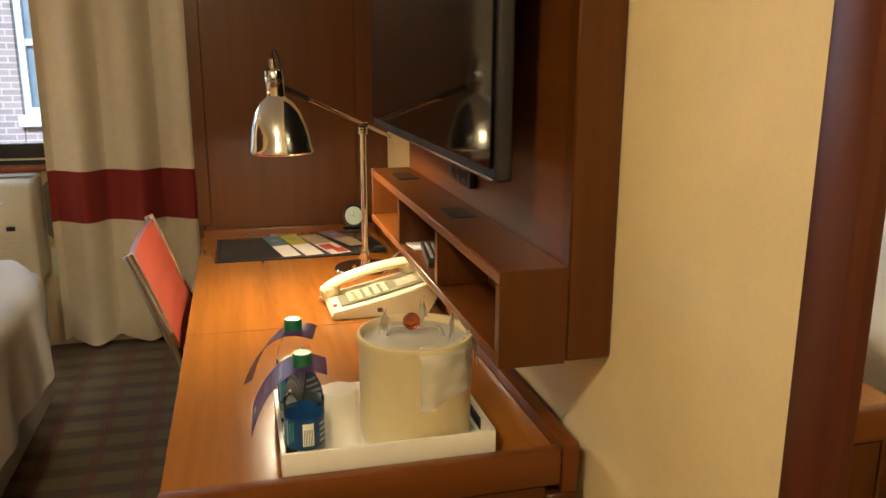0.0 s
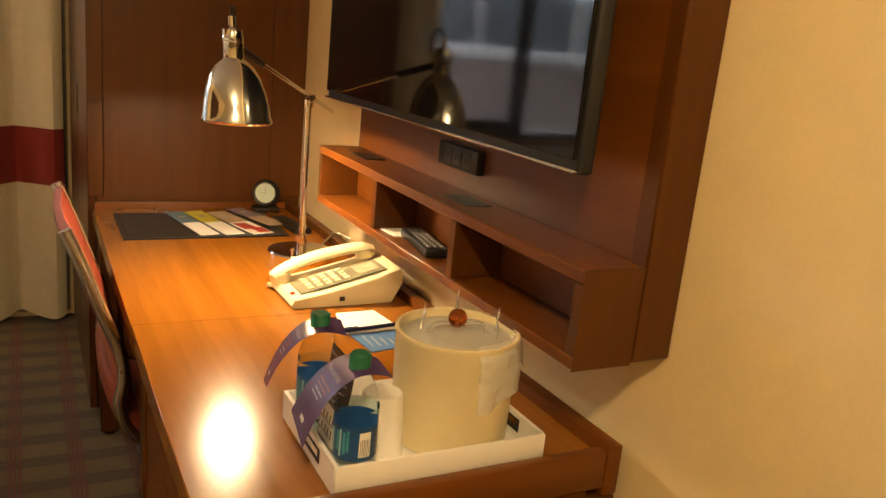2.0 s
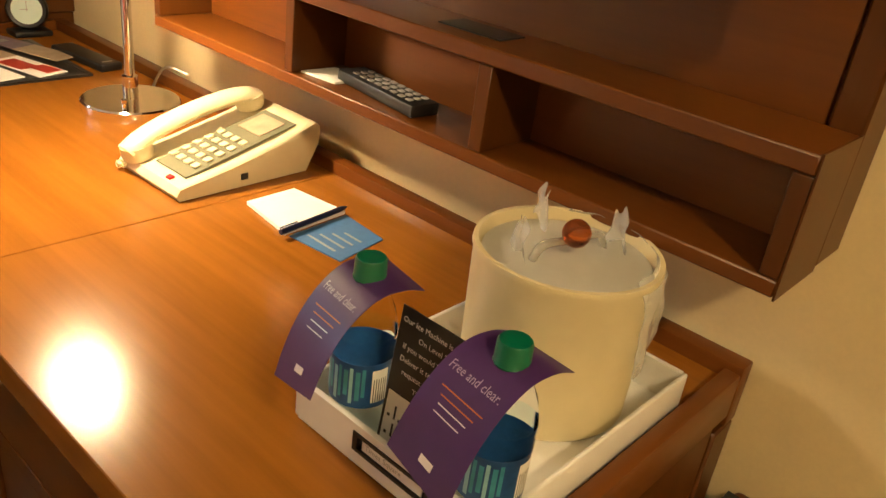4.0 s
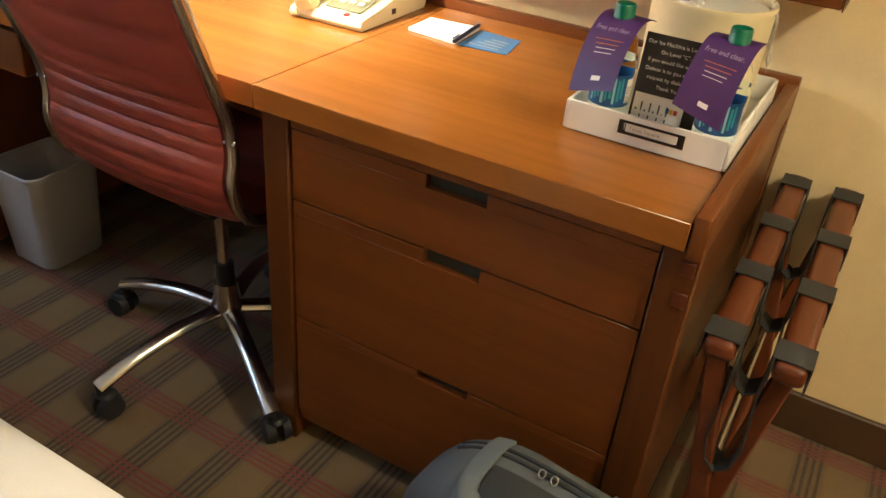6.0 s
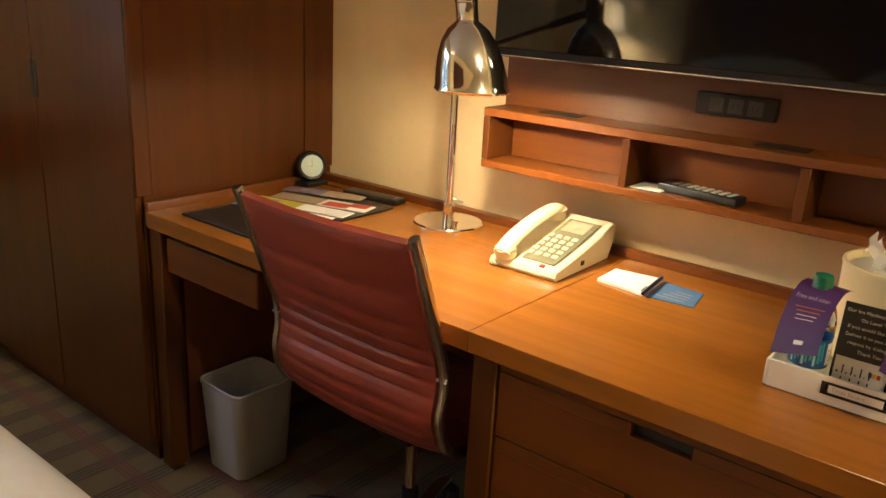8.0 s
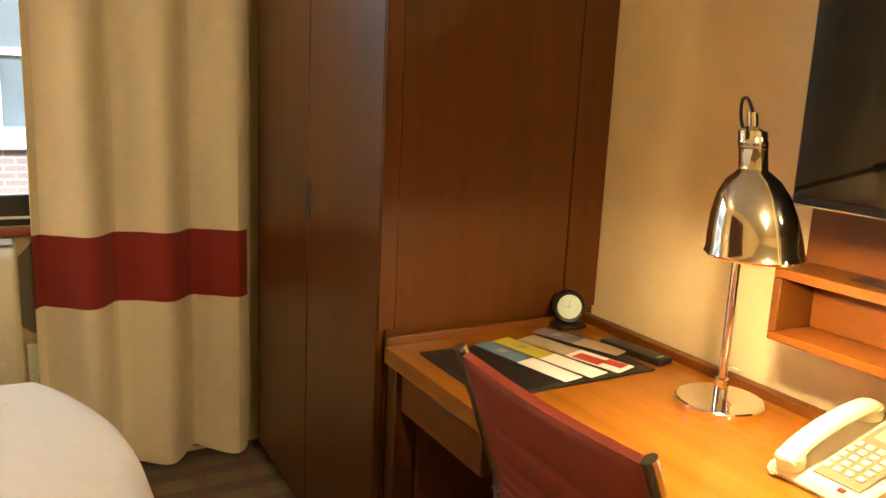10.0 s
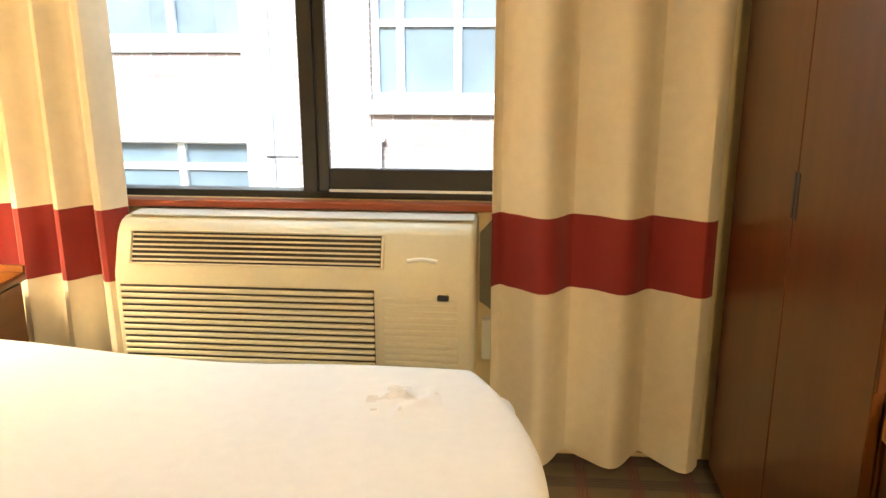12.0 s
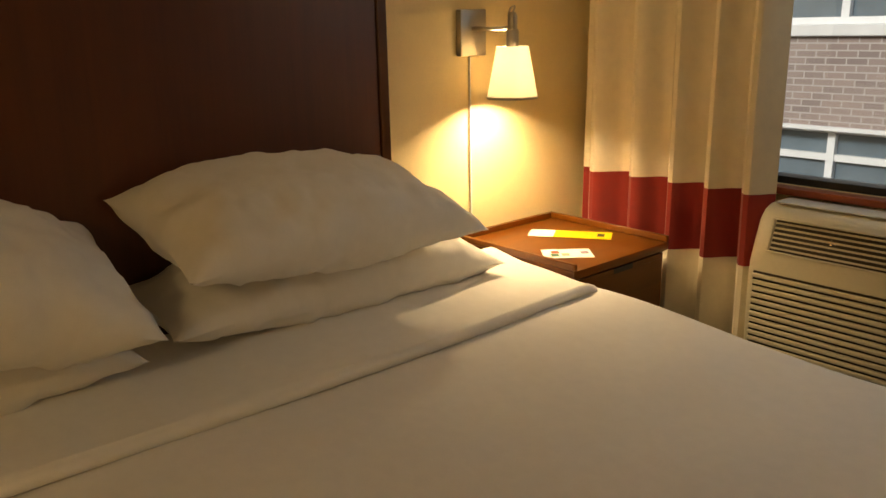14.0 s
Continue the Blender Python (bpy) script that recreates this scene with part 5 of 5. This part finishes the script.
def drape(lx0, lx1, ly0, ly1, top, hem_x, hem_y, rad, fold):
    """Cloth over the bed: flat on top, rounded at the edges, hanging at the foot and the sides."""
    wx, wy = lx1 - lx0, ly1 - ly0

    def down(s, r):
        """Distance past the edge to an outward and a downward step."""
        if s <= 0:
            return s, 0.0
        q = r * math.pi / 2
        if s < q:
            return r * math.sin(s / r), r * (1 - math.cos(s / r))
        return r + 0.03 * (s - q), r + (s - q) * 0.995

    def fn(u, v):
        sx = lx0 + (wx + hem_x) * u
        sy = ly0 - hem_y + (wy + 2 * hem_y) * v
        tuck = 0.17 * max(0.0, (min(sy, ly1) - 1.75) / (ly1 - 1.75)) ** 2.2
        sx -= tuck * max(0.0, 1 - (lx1 - sx) / 0.5) if sx < lx1 else tuck
        ex = lx1 - tuck
        ox, dzx = down(sx - (ex - rad), rad)
        x = ex - rad + ox
        if sy < ly0 + rad:
            oy, dzy = down(ly0 + rad - sy, rad)
            y = ly0 + rad - oy
        elif sy > ly1 - rad:
            oy, dzy = down(sy - (ly1 - rad), rad)
            y = ly1 - rad + oy
        else:
            y, dzy = sy, 0.0
        fall = max(dzx, dzy) + 0.25 * min(dzx, dzy)
        p = Vector((x, y, top - fall))
        flatness = 1 - min(1, fall / 0.08)
        rise = max(0.0, min(1.0, (-2.0 - x) / 0.8))
        p.z += flatness * (0.040 * rise * rise * (3 - 2 * rise) + 0.010 * noise.noise(Vector((x * 1.6, y * 1.6, 3.1))) + 0.004 * noise.noise(Vector((x * 5, y * 5, 1.7))))
        if fall > 0.04:
            amp = min(1, (fall - 0.04) / 0.2) * fold
            if dzx >= dzy:
                p.x += amp * (math.sin(y * 11 + 0.6) + 0.6 * math.sin(y * 23 + 2))
            if dzy >= dzx:
                p.y += amp * (math.sin(x * 9) + 0.5 * math.sin(x * 19 + 1)) * (1 if y > 1 else -1)
        p.z = max(p.z, 0.02)
        return p
    return fn


_fn = drape(-2.90, -1.254, 0.34, 2.335, 0.602, 0.32, 0.26, 0.055, 0.012)
_bm = bmesh.new()
sheet(_bm, _fn, 90, 110, 0.012)
_duvet = single("bedspread", _bm, linen, "smooth white bedspread hanging over the bed's foot", "bedspread")


def turned_sheet():
    """The turned-down sheet: a flat band with a thick rounded fold towards the foot."""
    bm = bmesh.new()

    def fn(u, v):
        y = 0.345 + 1.945 * v
        e = min(1, (0.5 - abs(v - 0.5)) / 0.035)
        k = math.sqrt(max(0, 1 - (1 - e) ** 2))
        front = -2.80 - 0.012 * math.sin(3 * y)
        if u < 0.25:
            a = u / 0.25 * math.pi
            x = front + 0.013 * math.sin(a)
            h = 0.646 + 0.011 * (1 - math.cos(a))
        else:
            w = (u - 0.25) / 0.75
            x = front - 0.40 * w
            h = 0.668 + 0.030 * w * w + 0.004 * noise.noise(Vector((x * 6, y * 6, 9))) + 0.004 * math.sin(w * 8 + y * 2) * (1 - w)
        return (x, y, h - 0.07 * (1 - k))
    sheet(bm, fn, 40, 70, 0.006)
    single("top_sheet", bm, linen_fold, "white sheet turned down over the bedspread", "sheet")


turned_sheet()


def under_sheet():
    bm = bmesh.new()
    block(bm, -3.34, 0.37, 0.57, -2.92, 2.30, 0.652, 0.02, 3)
    single("fitted_sheet", bm, linen, "white fitted sheet under the pillows", "sheet")


under_sheet()


def rumple():
    """A rumpled patch pressed into the bedspread, with tan spots set by noise."""
    bm = bmesh.new()

    def fn(u, v):
        x, y = -1.70 + 0.24 * u, 1.98 + 0.26 * v
        r = math.hypot((u - 0.5) * 2, (v - 0.5) * 2)
        base = 0.603 + 0.010 * noise.noise(Vector((x * 1.6, y * 1.6, 3.1))) + 0.004 * noise.noise(Vector((x * 5, y * 5, 1.7)))
        return (x, y, base - 0.004 + max(0, 1 - r * r) ** 1.5 * (0.013 + 0.014 * noise.noise(Vector((x * 34, y * 24, 2)))))
    sheet(bm, fn, 30, 30)
    for f in bm.faces:
        c = f.calc_center_median()
        k = noise.noise(Vector((c.x * 16, c.y * 24, 4)))
        r = math.hypot((c.x + 1.58) / 0.12, (c.y - 2.11) / 0.13)
        f.material_index = 1 if k > 0.16 and r < 0.7 else 0
    me = _finish(bm, "rumpled_patch", [linen, tan_cloth], True)
    ob = new("rumpled_patch", me)
    ob.parent = _duvet
    tagged(ob, "rumpled patch with tan spots")


rumple()


def pillow(at, size, rot, seed, label):
    """A soft pillow with pinched corners."""
    m = Matrix.Translation(at) @ Euler([radians(a) for a in rot]).to_matrix().to_4x4()
    bm = bmesh.new()
    nu, nv = 64, 40
    hx, hy, hz = (s / 2 for s in size)

    def fn(sign):
        def g(i, j):
            u, v = 2 * i / nu - 1, 2 * j / nv - 1
            k = max(0, (1 - abs(u) ** 2.6)) ** 0.55 * max(0, (1 - abs(v) ** 2.6)) ** 0.55
            pin = 1 - 0.10 * (1 - abs(u) ** 2) * abs(v) ** 4
            pin2 = 1 - 0.06 * (1 - abs(v) ** 2) * abs(u) ** 4
            p = Vector((hx * v * pin, hy * u * pin2, sign * hz * k))
            q = p * 7 + Vector((seed, seed * 2, 0))
            p += noise.noise_vector(q) * 0.016 * min(1, k * 2) + noise.noise_vector(q * 2.6) * 0.010 * min(1, k * 2 + 0.2) + noise.noise_vector(Vector((q.x * 3, q.y * 7, q.z * 4))) * 0.004 * min(1, k * 2)
            p.z -= 0.02 * u * u
            return p
        return g
    up, lo = fn(1), fn(-1)
    a = [[bm.verts.new(m @ up(i, j)) for j in range(nv + 1)] for i in range(nu + 1)]
    b = [[a[i][j] if i in (0, nu) or j in (0, nv) else bm.verts.new(m @ lo(i, j)) for j in range(nv + 1)] for i in range(nu + 1)]
    for i in range(nu):
        for j in range(nv):
            bm.faces.new((a[i][j], a[i + 1][j], a[i + 1][j + 1], a[i][j + 1]))
            if len({b[i][j], b[i][j + 1], b[i + 1][j + 1], b[i + 1][j]}) == 4:
                bm.faces.new((b[i][j], b[i][j + 1], b[i + 1][j + 1], b[i + 1][j]))
    return single("pillow", bm, linen_fold, label, "pillow", "pillows on the bed")


pillow((-3.185, 1.59, 0.770), (0.36, 1.03, 0.20), (-2, 5, 0), 1.0, "white pillow lying flat under another")
pillow((-3.125, 1.512, 0.962), (0.46, 0.87, 0.25), (-3.2, 14, 1), 5.0, "plump white pillow on top of another")
pillow((-3.185, 0.62, 0.765), (0.36, 0.80, 0.19), (0, 6, 0), 9.0, "white pillow lying flat under another")
pillow((-3.10, 0.605, 0.965), (0.48, 0.86, 0.28), (-9, 16, -2), 13.0, "plump white pillow on top of another")


def headboard():
    h = thing("headboard", (XW + 0.03, 1.1, 0.0), "tall dark cherry wood headboard panel behind the bed", "headboard")
    part("panel", one(XW + 0.001, 0.20, 0.02, XW + 0.05, 1.925, 2.1, bevel=0.003), wood("headboard_cherry", 2, (0.060, 0.014, 0.003), (0.125, 0.033, 0.007), 0.42, 1.2), h)
    part("edge_strip", one(XW + 0.001, 1.927, 0.02, XW + 0.056, 1.962, 2.1, bevel=0.003), wood_z, h, "lighter edge strip")


headboard()


def nightstand():
    n = thing("nightstand", (-3.14, 2.5, 0.0), "cherry wood nightstand with a raised rim beside the bed", "nightstand")
    x0, x1, y0, y1, T = -3.405, -2.875, 2.262, 2.758, 0.683
    part("body", one(x0 + 0.01, y0 + 0.012, 0.14, x1 - 0.022, y1 - 0.012, 0.653, bevel=0.002), wood_z, n)
    part("top", one(x0, y0, 0.655, x1, y1, T, bevel=0.003, seg=2), wood_y, n, "glossy cherry top")
    part("rim", one(x0, y0, T + 0.0005, x1, y0 + 0.014, T + 0.022, bevel=0.002), wood_x, n)
    part("rim", one(x0, y1 - 0.014, T + 0.0005, x1, y1, T + 0.022, bevel=0.002), wood_x, n)
    part("rim", one(x0, y0 + 0.0145, T + 0.0005, x0 + 0.014, y1 - 0.0145, T + 0.022, bevel=0.002), wood_y, n)
    slotted("drawer", x1 - 0.020, y0 + 0.03, 0.44, x1 - 0.002, y1 - 0.03, 0.650, 2.46, 2.56, 0.632, n)
    slotted("drawer", x1 - 0.020, y0 + 0.03, 0.16, x1 - 0.002, y1 - 0.03, 0.436, 2.46, 2.56, 0.42, n)
    for x in (x0 + 0.01, x1 - 0.052):
        for y in (y0 + 0.012, y1 - 0.052):
            part("leg", one(x, y, 0.0, x + 0.04, y + 0.04, 0.139, bevel=0.002), wood_z, n)


nightstand()
_y = thing("leaflet", (-3.2, 2.6, 0.6835), "yellow and white leaflet on the nightstand", "leaflet")
_m = Matrix.Translation((-3.17, 2.60, 0.6836)) @ Matrix.Rotation(radians(-56), 4, "Z")
part("yellow_half", one(-0.045, -0.06, 0, 0.045, 0.14, 0.002, m=_m), paper_yellow, _y, smooth=False)
part("white_half", one(-0.045, -0.15, 0, 0.045, -0.0605, 0.002, m=_m), paper_white, _y, smooth=False)
part("print", one(-0.02, 0.09, 0.0022, 0.02, 0.115, 0.0026, m=_m), ink_black, _y, smooth=False)
_y = thing("postcard", (-3.05, 2.38, 0.6835), "white postcard with coloured pictures on the nightstand", "card")
_m = Matrix.Translation((-3.02, 2.40, 0.6836)) @ Matrix.Rotation(radians(-40), 4, "Z")
part("card", one(-0.05, -0.08, 0, 0.05, 0.08, 0.002, m=_m), paper_white, _y, smooth=False)
for _x, _yy, _mt in ((-0.03, -0.05, paper_red), (0.005, -0.055, cap_green), (0.0, -0.02, paper_tan), (-0.02, 0.045, paper_mauve)):
    part("print", one(_x, _yy, 0.0022, _x + 0.03, _yy + 0.025, 0.0026, m=_m), _mt, _y, smooth=False)


def sconce():
    s = thing("wall_lamp", (XW, 2.34, 1.302), "nickel wall lamp with a glowing white shade over the nightstand", "lamp")
    part("plate", one(XW + 0.001, 2.286, 1.307, XW + 0.026, 2.402, 1.457, bevel=0.004, seg=2), nickel, s, "square brushed nickel plate")
    bm = bmesh.new()
    rod(bm, (XW + 0.026, 2.342, 1.394), (XW + 0.075, 2.342, 1.394), 0.008, seg=14)
    tube(bm, curve_points([(XW + 0.07, 2.335, 1.394), (XW + 0.11, 2.36, 1.394), (-3.275, 2.395, 1.394)]), 0.007, 10)
    part("arm", bm, nickel, s)
    cx, cy = -3.27, 2.40
    bm = bmesh.new()
    lathe(bm, [(0, 1.337), (0.02, 1.337), (0.02, 1.387), (0.016, 1.392), (0.016, 1.432), (0.01, 1.444), (0, 1.445)], (cx, cy, 0), 24)
    part("socket", bm, nickel, s, "dark nickel socket")
    bm = bmesh.new()
    tube(bm, curve_points([(cx, cy, 1.442), (cx + 0.004, cy + 0.006, 1.462), (cx - 0.01, cy + 0.002, 1.457), (cx - 0.02, cy, 1.432)]), 0.003, 8)
    part("key", bm, nickel, s)
    bm = bmesh.new()
    lathe(bm, [(0.084, 1.174), (0.052, 1.338), (0.0505, 1.338), (0.0825, 1.174)], (cx, cy, 0), 48)
    for f in [f for f in bm.faces if len(f.verts) > 4]:
        bm.faces.remove(f)
    sh = part("shade", bm, shade_white, s, "glowing white cloth shade")
    bm = bmesh.new()
    lathe(bm, [(0.0845, 1.170), (0.0855, 1.174), (0.0845, 1.178), (0.082, 1.174), (0.0845, 1.170)], (cx, cy, 0), 48)
    for f in [f for f in bm.faces if len(f.verts) > 4]:
        bm.faces.remove(f)
    part("rim", bm, nickel, sh)
    bm = bmesh.new()
    lathe(bm, [(0, 1.210), (0.018, 1.217), (0.024, 1.235), (0.02, 1.257), (0.012, 1.282), (0.012, 1.336), (0, 1.3045)], (cx, cy, 0), 20)
    part("bulb", bm, bulb_glow, s, "glowing warm bulb")
    bm = bmesh.new()
    rod(bm, (XW + 0.006, 2.342, 0.70), (XW + 0.006, 2.342, 1.306), 0.004, seg=8)
    part("cord", bm, white_plastic, s, "pale cord down the wall")
    part("plug", one(XW + 0.001, 2.327, 0.692, XW + 0.02, 2.357, 0.73, bevel=0.004), white_plastic, s)


sconce()


# ---- curtains ----
def curtain(x0, x1, y, folds, seed, label, amp=0.030):
    c = thing("curtain", ((x0 + x1) / 2, y, 0.0), label, "curtain", "curtains at the window")
    n = folds * 14

    def fn(z0, z1, off):
        def g(u, v):
            z = z0 + (z1 - z0) * v
            x = x0 + (x1 - x0) * u
            k = amp * (1.0 - 0.25 * min(1, z / 2.2))
            ph = 2 * math.pi * folds * (u + 0.02 * math.sin(5 * u + seed))
            w = math.sin(ph) + 0.28 * math.sin(2 * ph + seed) + 0.5 * noise.noise(Vector((u * 4, z * 0.7, seed)))
            zz = z + (0.012 * math.sin(ph + 0.5) if z < 0.06 else 0)
            return (x + 0.012 * math.cos(ph) * (1 + 0.4 * noise.noise(Vector((u * 7, z, seed)))), y + k * w + off, zz)
        return g
    for name, z0, z1, mat, nv, lab in (("lower_cloth", 0.042, 0.628, cloth_white, 10, ""), ("band", 0.6285, 0.8665, cloth_red, 5, "brick red woven band"), ("upper_cloth", 0.867, 2.36, cloth_white, 16, "")):
        bm = bmesh.new()
        sheet(bm, fn(z0, z1, 0.0), n, nv, 0.003)
        part(name, bm, mat, c, lab)


curtain(-1.415, -0.736, 2.882, 3, 0.4, "cream curtain with a brick red band beside the closet", 0.043)
curtain(-3.375, -2.60, 2.885, 5, 2.1, "cream curtain with a brick red band beside the nightstand", 0.046)
_lining = surface("grey_blackout_lining", (0.20, 0.19, 0.15), 0.9, grain=300, vary=0.1, bump=0.3)
_bm = bmesh.new()


def _hang(u, v):
    z = 0.03 + 2.33 * v
    x0 = -1.36 if z < 0.52 else (-1.445 if z < 0.84 else -1.395)
    x = x0 + (-0.708 - x0) * u
    return (x, 2.962 + 0.008 * math.sin(38 * x), z)


sheet(_bm, _hang, 60, 40, 0.002)
single("blackout_curtain", _bm, _lining, "grey blackout lining hanging behind the cream curtain", "curtain")
_bm = bmesh.new()
rod(_bm, (XW + 0.01, 2.885, 2.385), (-0.705, 2.885, 2.385), 0.012, seg=14)
single("curtain_rod", _bm, nickel, "slim metal curtain rod under the ceiling", "curtain rod")


# ---- air conditioner ----
def air_conditioner():
    a = thing("air_conditioner", (-2.02, 2.87, 0.38), "ivory wall air conditioner below the window sill", "air conditioner")
    x0, x1 = -2.585, -1.450
    prof = [(2.978, 0.38), (2.77, 0.38), (2.758, 0.40), (2.752, 0.60), (2.756, 0.69), (2.766, 0.72), (2.80, 0.815), (2.825, 0.84), (2.86, 0.85), (2.978, 0.852)]
    bm = bmesh.new()
    rows = []
    for x, s in ((x0, 0.012), (x0 + 0.008, 0.003), (x0 + 0.02, 0.0), (x1 - 0.02, 0.0), (x1 - 0.008, 0.003), (x1, 0.012)):
        rows.append([bm.verts.new((x, min(y + s, 2.978), z - (s if z > 0.6 else 0))) for y, z in prof])
    for p, q in zip(rows, rows[1:]):
        for i in range(len(prof)):
            k = (i + 1) % len(prof)
            bm.faces.new((p[i], p[k], q[k], q[i]))
    bm.faces.new(rows[0])
    bm.faces.new(rows[-1][::-1])
    part("cabinet", bm, ac_plastic, a)
    part("top_cover", one(x0 + 0.03, 2.845, 0.8525, x1 - 0.008, 2.930, 0.857, bevel=0.002), ac_top, a, "top cover with the sky tone in its colour")
    # outlet grille on the slanted face
    tilt = math.atan2(0.034, 0.095)
    m = Matrix.Translation((0, 2.7665, 0.721)) @ Matrix.Rotation(-tilt, 4, "X")
    g = part("outlet", one(-2.525, -0.001, 0.0, -1.737, 0.004, 0.096, m=m), ac_dark, a, "air outlet backing, dark for the shade inside", False)
    for k in range(6):
        part("slat", one(-2.523, -0.007, 0.006 + 0.0155 * k, -1.739, -0.001, 0.0118 + 0.0155 * k, m=m @ Matrix.Rotation(0, 4, "X")), ac_plastic, g)
    for (a0, a1, b0, b1) in ((-2.535, -1.727, -0.006, -0.0005), (-2.535, -1.727, 0.0965, 0.102)):
        part("outlet_frame", one(a0, -0.009, b0, a1, 0.003, b1, bevel=0.002, m=m), ac_plastic, g)
    for a0 in (-2.535, -1.7365):
        part("outlet_frame", one(a0, -0.009, 0.0, a0 + 0.0095, 0.003, 0.096, bevel=0.002, m=m), ac_plastic, g)
    # intake louvres
    # Flat sheet, coloured dark as the shade in the slots.
    part("intake", one(-2.562, 2.7500, 0.40, -1.757, 2.7535, 0.652), ac_dark, a, "backing sheet coloured as the shade between louvres", False)
    for k in range(12):
        z = 0.404 + 0.0208 * k
        bm = one(-2.562, 2.740, z, -1.757, 2.7495, z + 0.0135, bevel=0.003)
        part("louvre", bm, ac_plastic, a)
    for k in range(11):
        z = 0.41 + 0.0208 * k
        part("rib", one(-1.73, 2.7485, z, -1.50, 2.7525, z + 0.013, bevel=0.0015), ac_plastic, a)
    bm = bmesh.new()
    block(bm, -1.563, 2.744, 0.624, -1.527, 2.753, 0.644, 0.004, 2)
    part("badge", bm, black_plastic, a, "small dark oval badge")
    bm = bmesh.new()
    tube(bm, curve_points([(-1.655, 2.764, 0.744), (-1.61, 2.764, 0.750), (-1.565, 2.764, 0.744)]), 0.0065, 8)
    part("lid_pull", bm, white_plastic, a, "thin raised lid pull")
    part("lid_seam", one(-1.727, 2.8443, 0.8502, x1 - 0.02, 2.8448, 0.8515), ac_dark, a, smooth=False)
    part("sleeve", one(x0 + 0.04, 2.80, 0.0, x1 - 0.04, 2.98, 0.379), ac_plastic, a, "ivory lower casing", False)


air_conditioner()
_o = thing("power_adapter", (-1.42, 2.94, 0.0), "white plug box with a green light on the wall", "adapter")
part("box", one(-1.435, 2.935, 0.36, -1.375, 2.984, 0.50, bevel=0.006, seg=2), white_plastic, _o)
part("light", one(-1.405, 2.932, 0.40, -1.397, 2.9345, 0.404), led_green, _o, "green light", False)


# ---- mirror and entry ----
def wall_mirror():
    w = thing("wall_mirror", (-0.02, -0.8, 0.2), "tall mirror in a dark red wooden frame on the wall", "mirror")
    y0, y1, z0, z1, f = -1.19, -0.468, 0.25, 2.05, 0.060
    part("glass", one(-0.036, y0 + f, z0 + f, -0.021, y1 - f, z1 - f), mirror_glass(), w, "clear mirror glass", False)
    part("frame", one(-0.052, y1 - f, z0, -0.021, y1, z1, bevel=0.006, seg=2), wood_dark, w)
    part("frame", one(-0.052, y0, z0, -0.021, y0 + f, z1, bevel=0.006, seg=2), wood_dark, w)
    part("frame", one(-0.052, y0 + f, z1 - f, -0.021, y1 - f, z1, bevel=0.006, seg=2), wood_dark, w)
    part("frame", one(-0.052, y0 + f, z0, -0.021, y1 - f, z0 + f, bevel=0.006, seg=2), wood_dark, w)


wall_mirror()
# Unseen fixture, added to house the entry light.
_c = thing("unseen_ceiling_light", (-1.15, -1.30, 2.45), "unseen round white ceiling light added at the entry", "lamp")
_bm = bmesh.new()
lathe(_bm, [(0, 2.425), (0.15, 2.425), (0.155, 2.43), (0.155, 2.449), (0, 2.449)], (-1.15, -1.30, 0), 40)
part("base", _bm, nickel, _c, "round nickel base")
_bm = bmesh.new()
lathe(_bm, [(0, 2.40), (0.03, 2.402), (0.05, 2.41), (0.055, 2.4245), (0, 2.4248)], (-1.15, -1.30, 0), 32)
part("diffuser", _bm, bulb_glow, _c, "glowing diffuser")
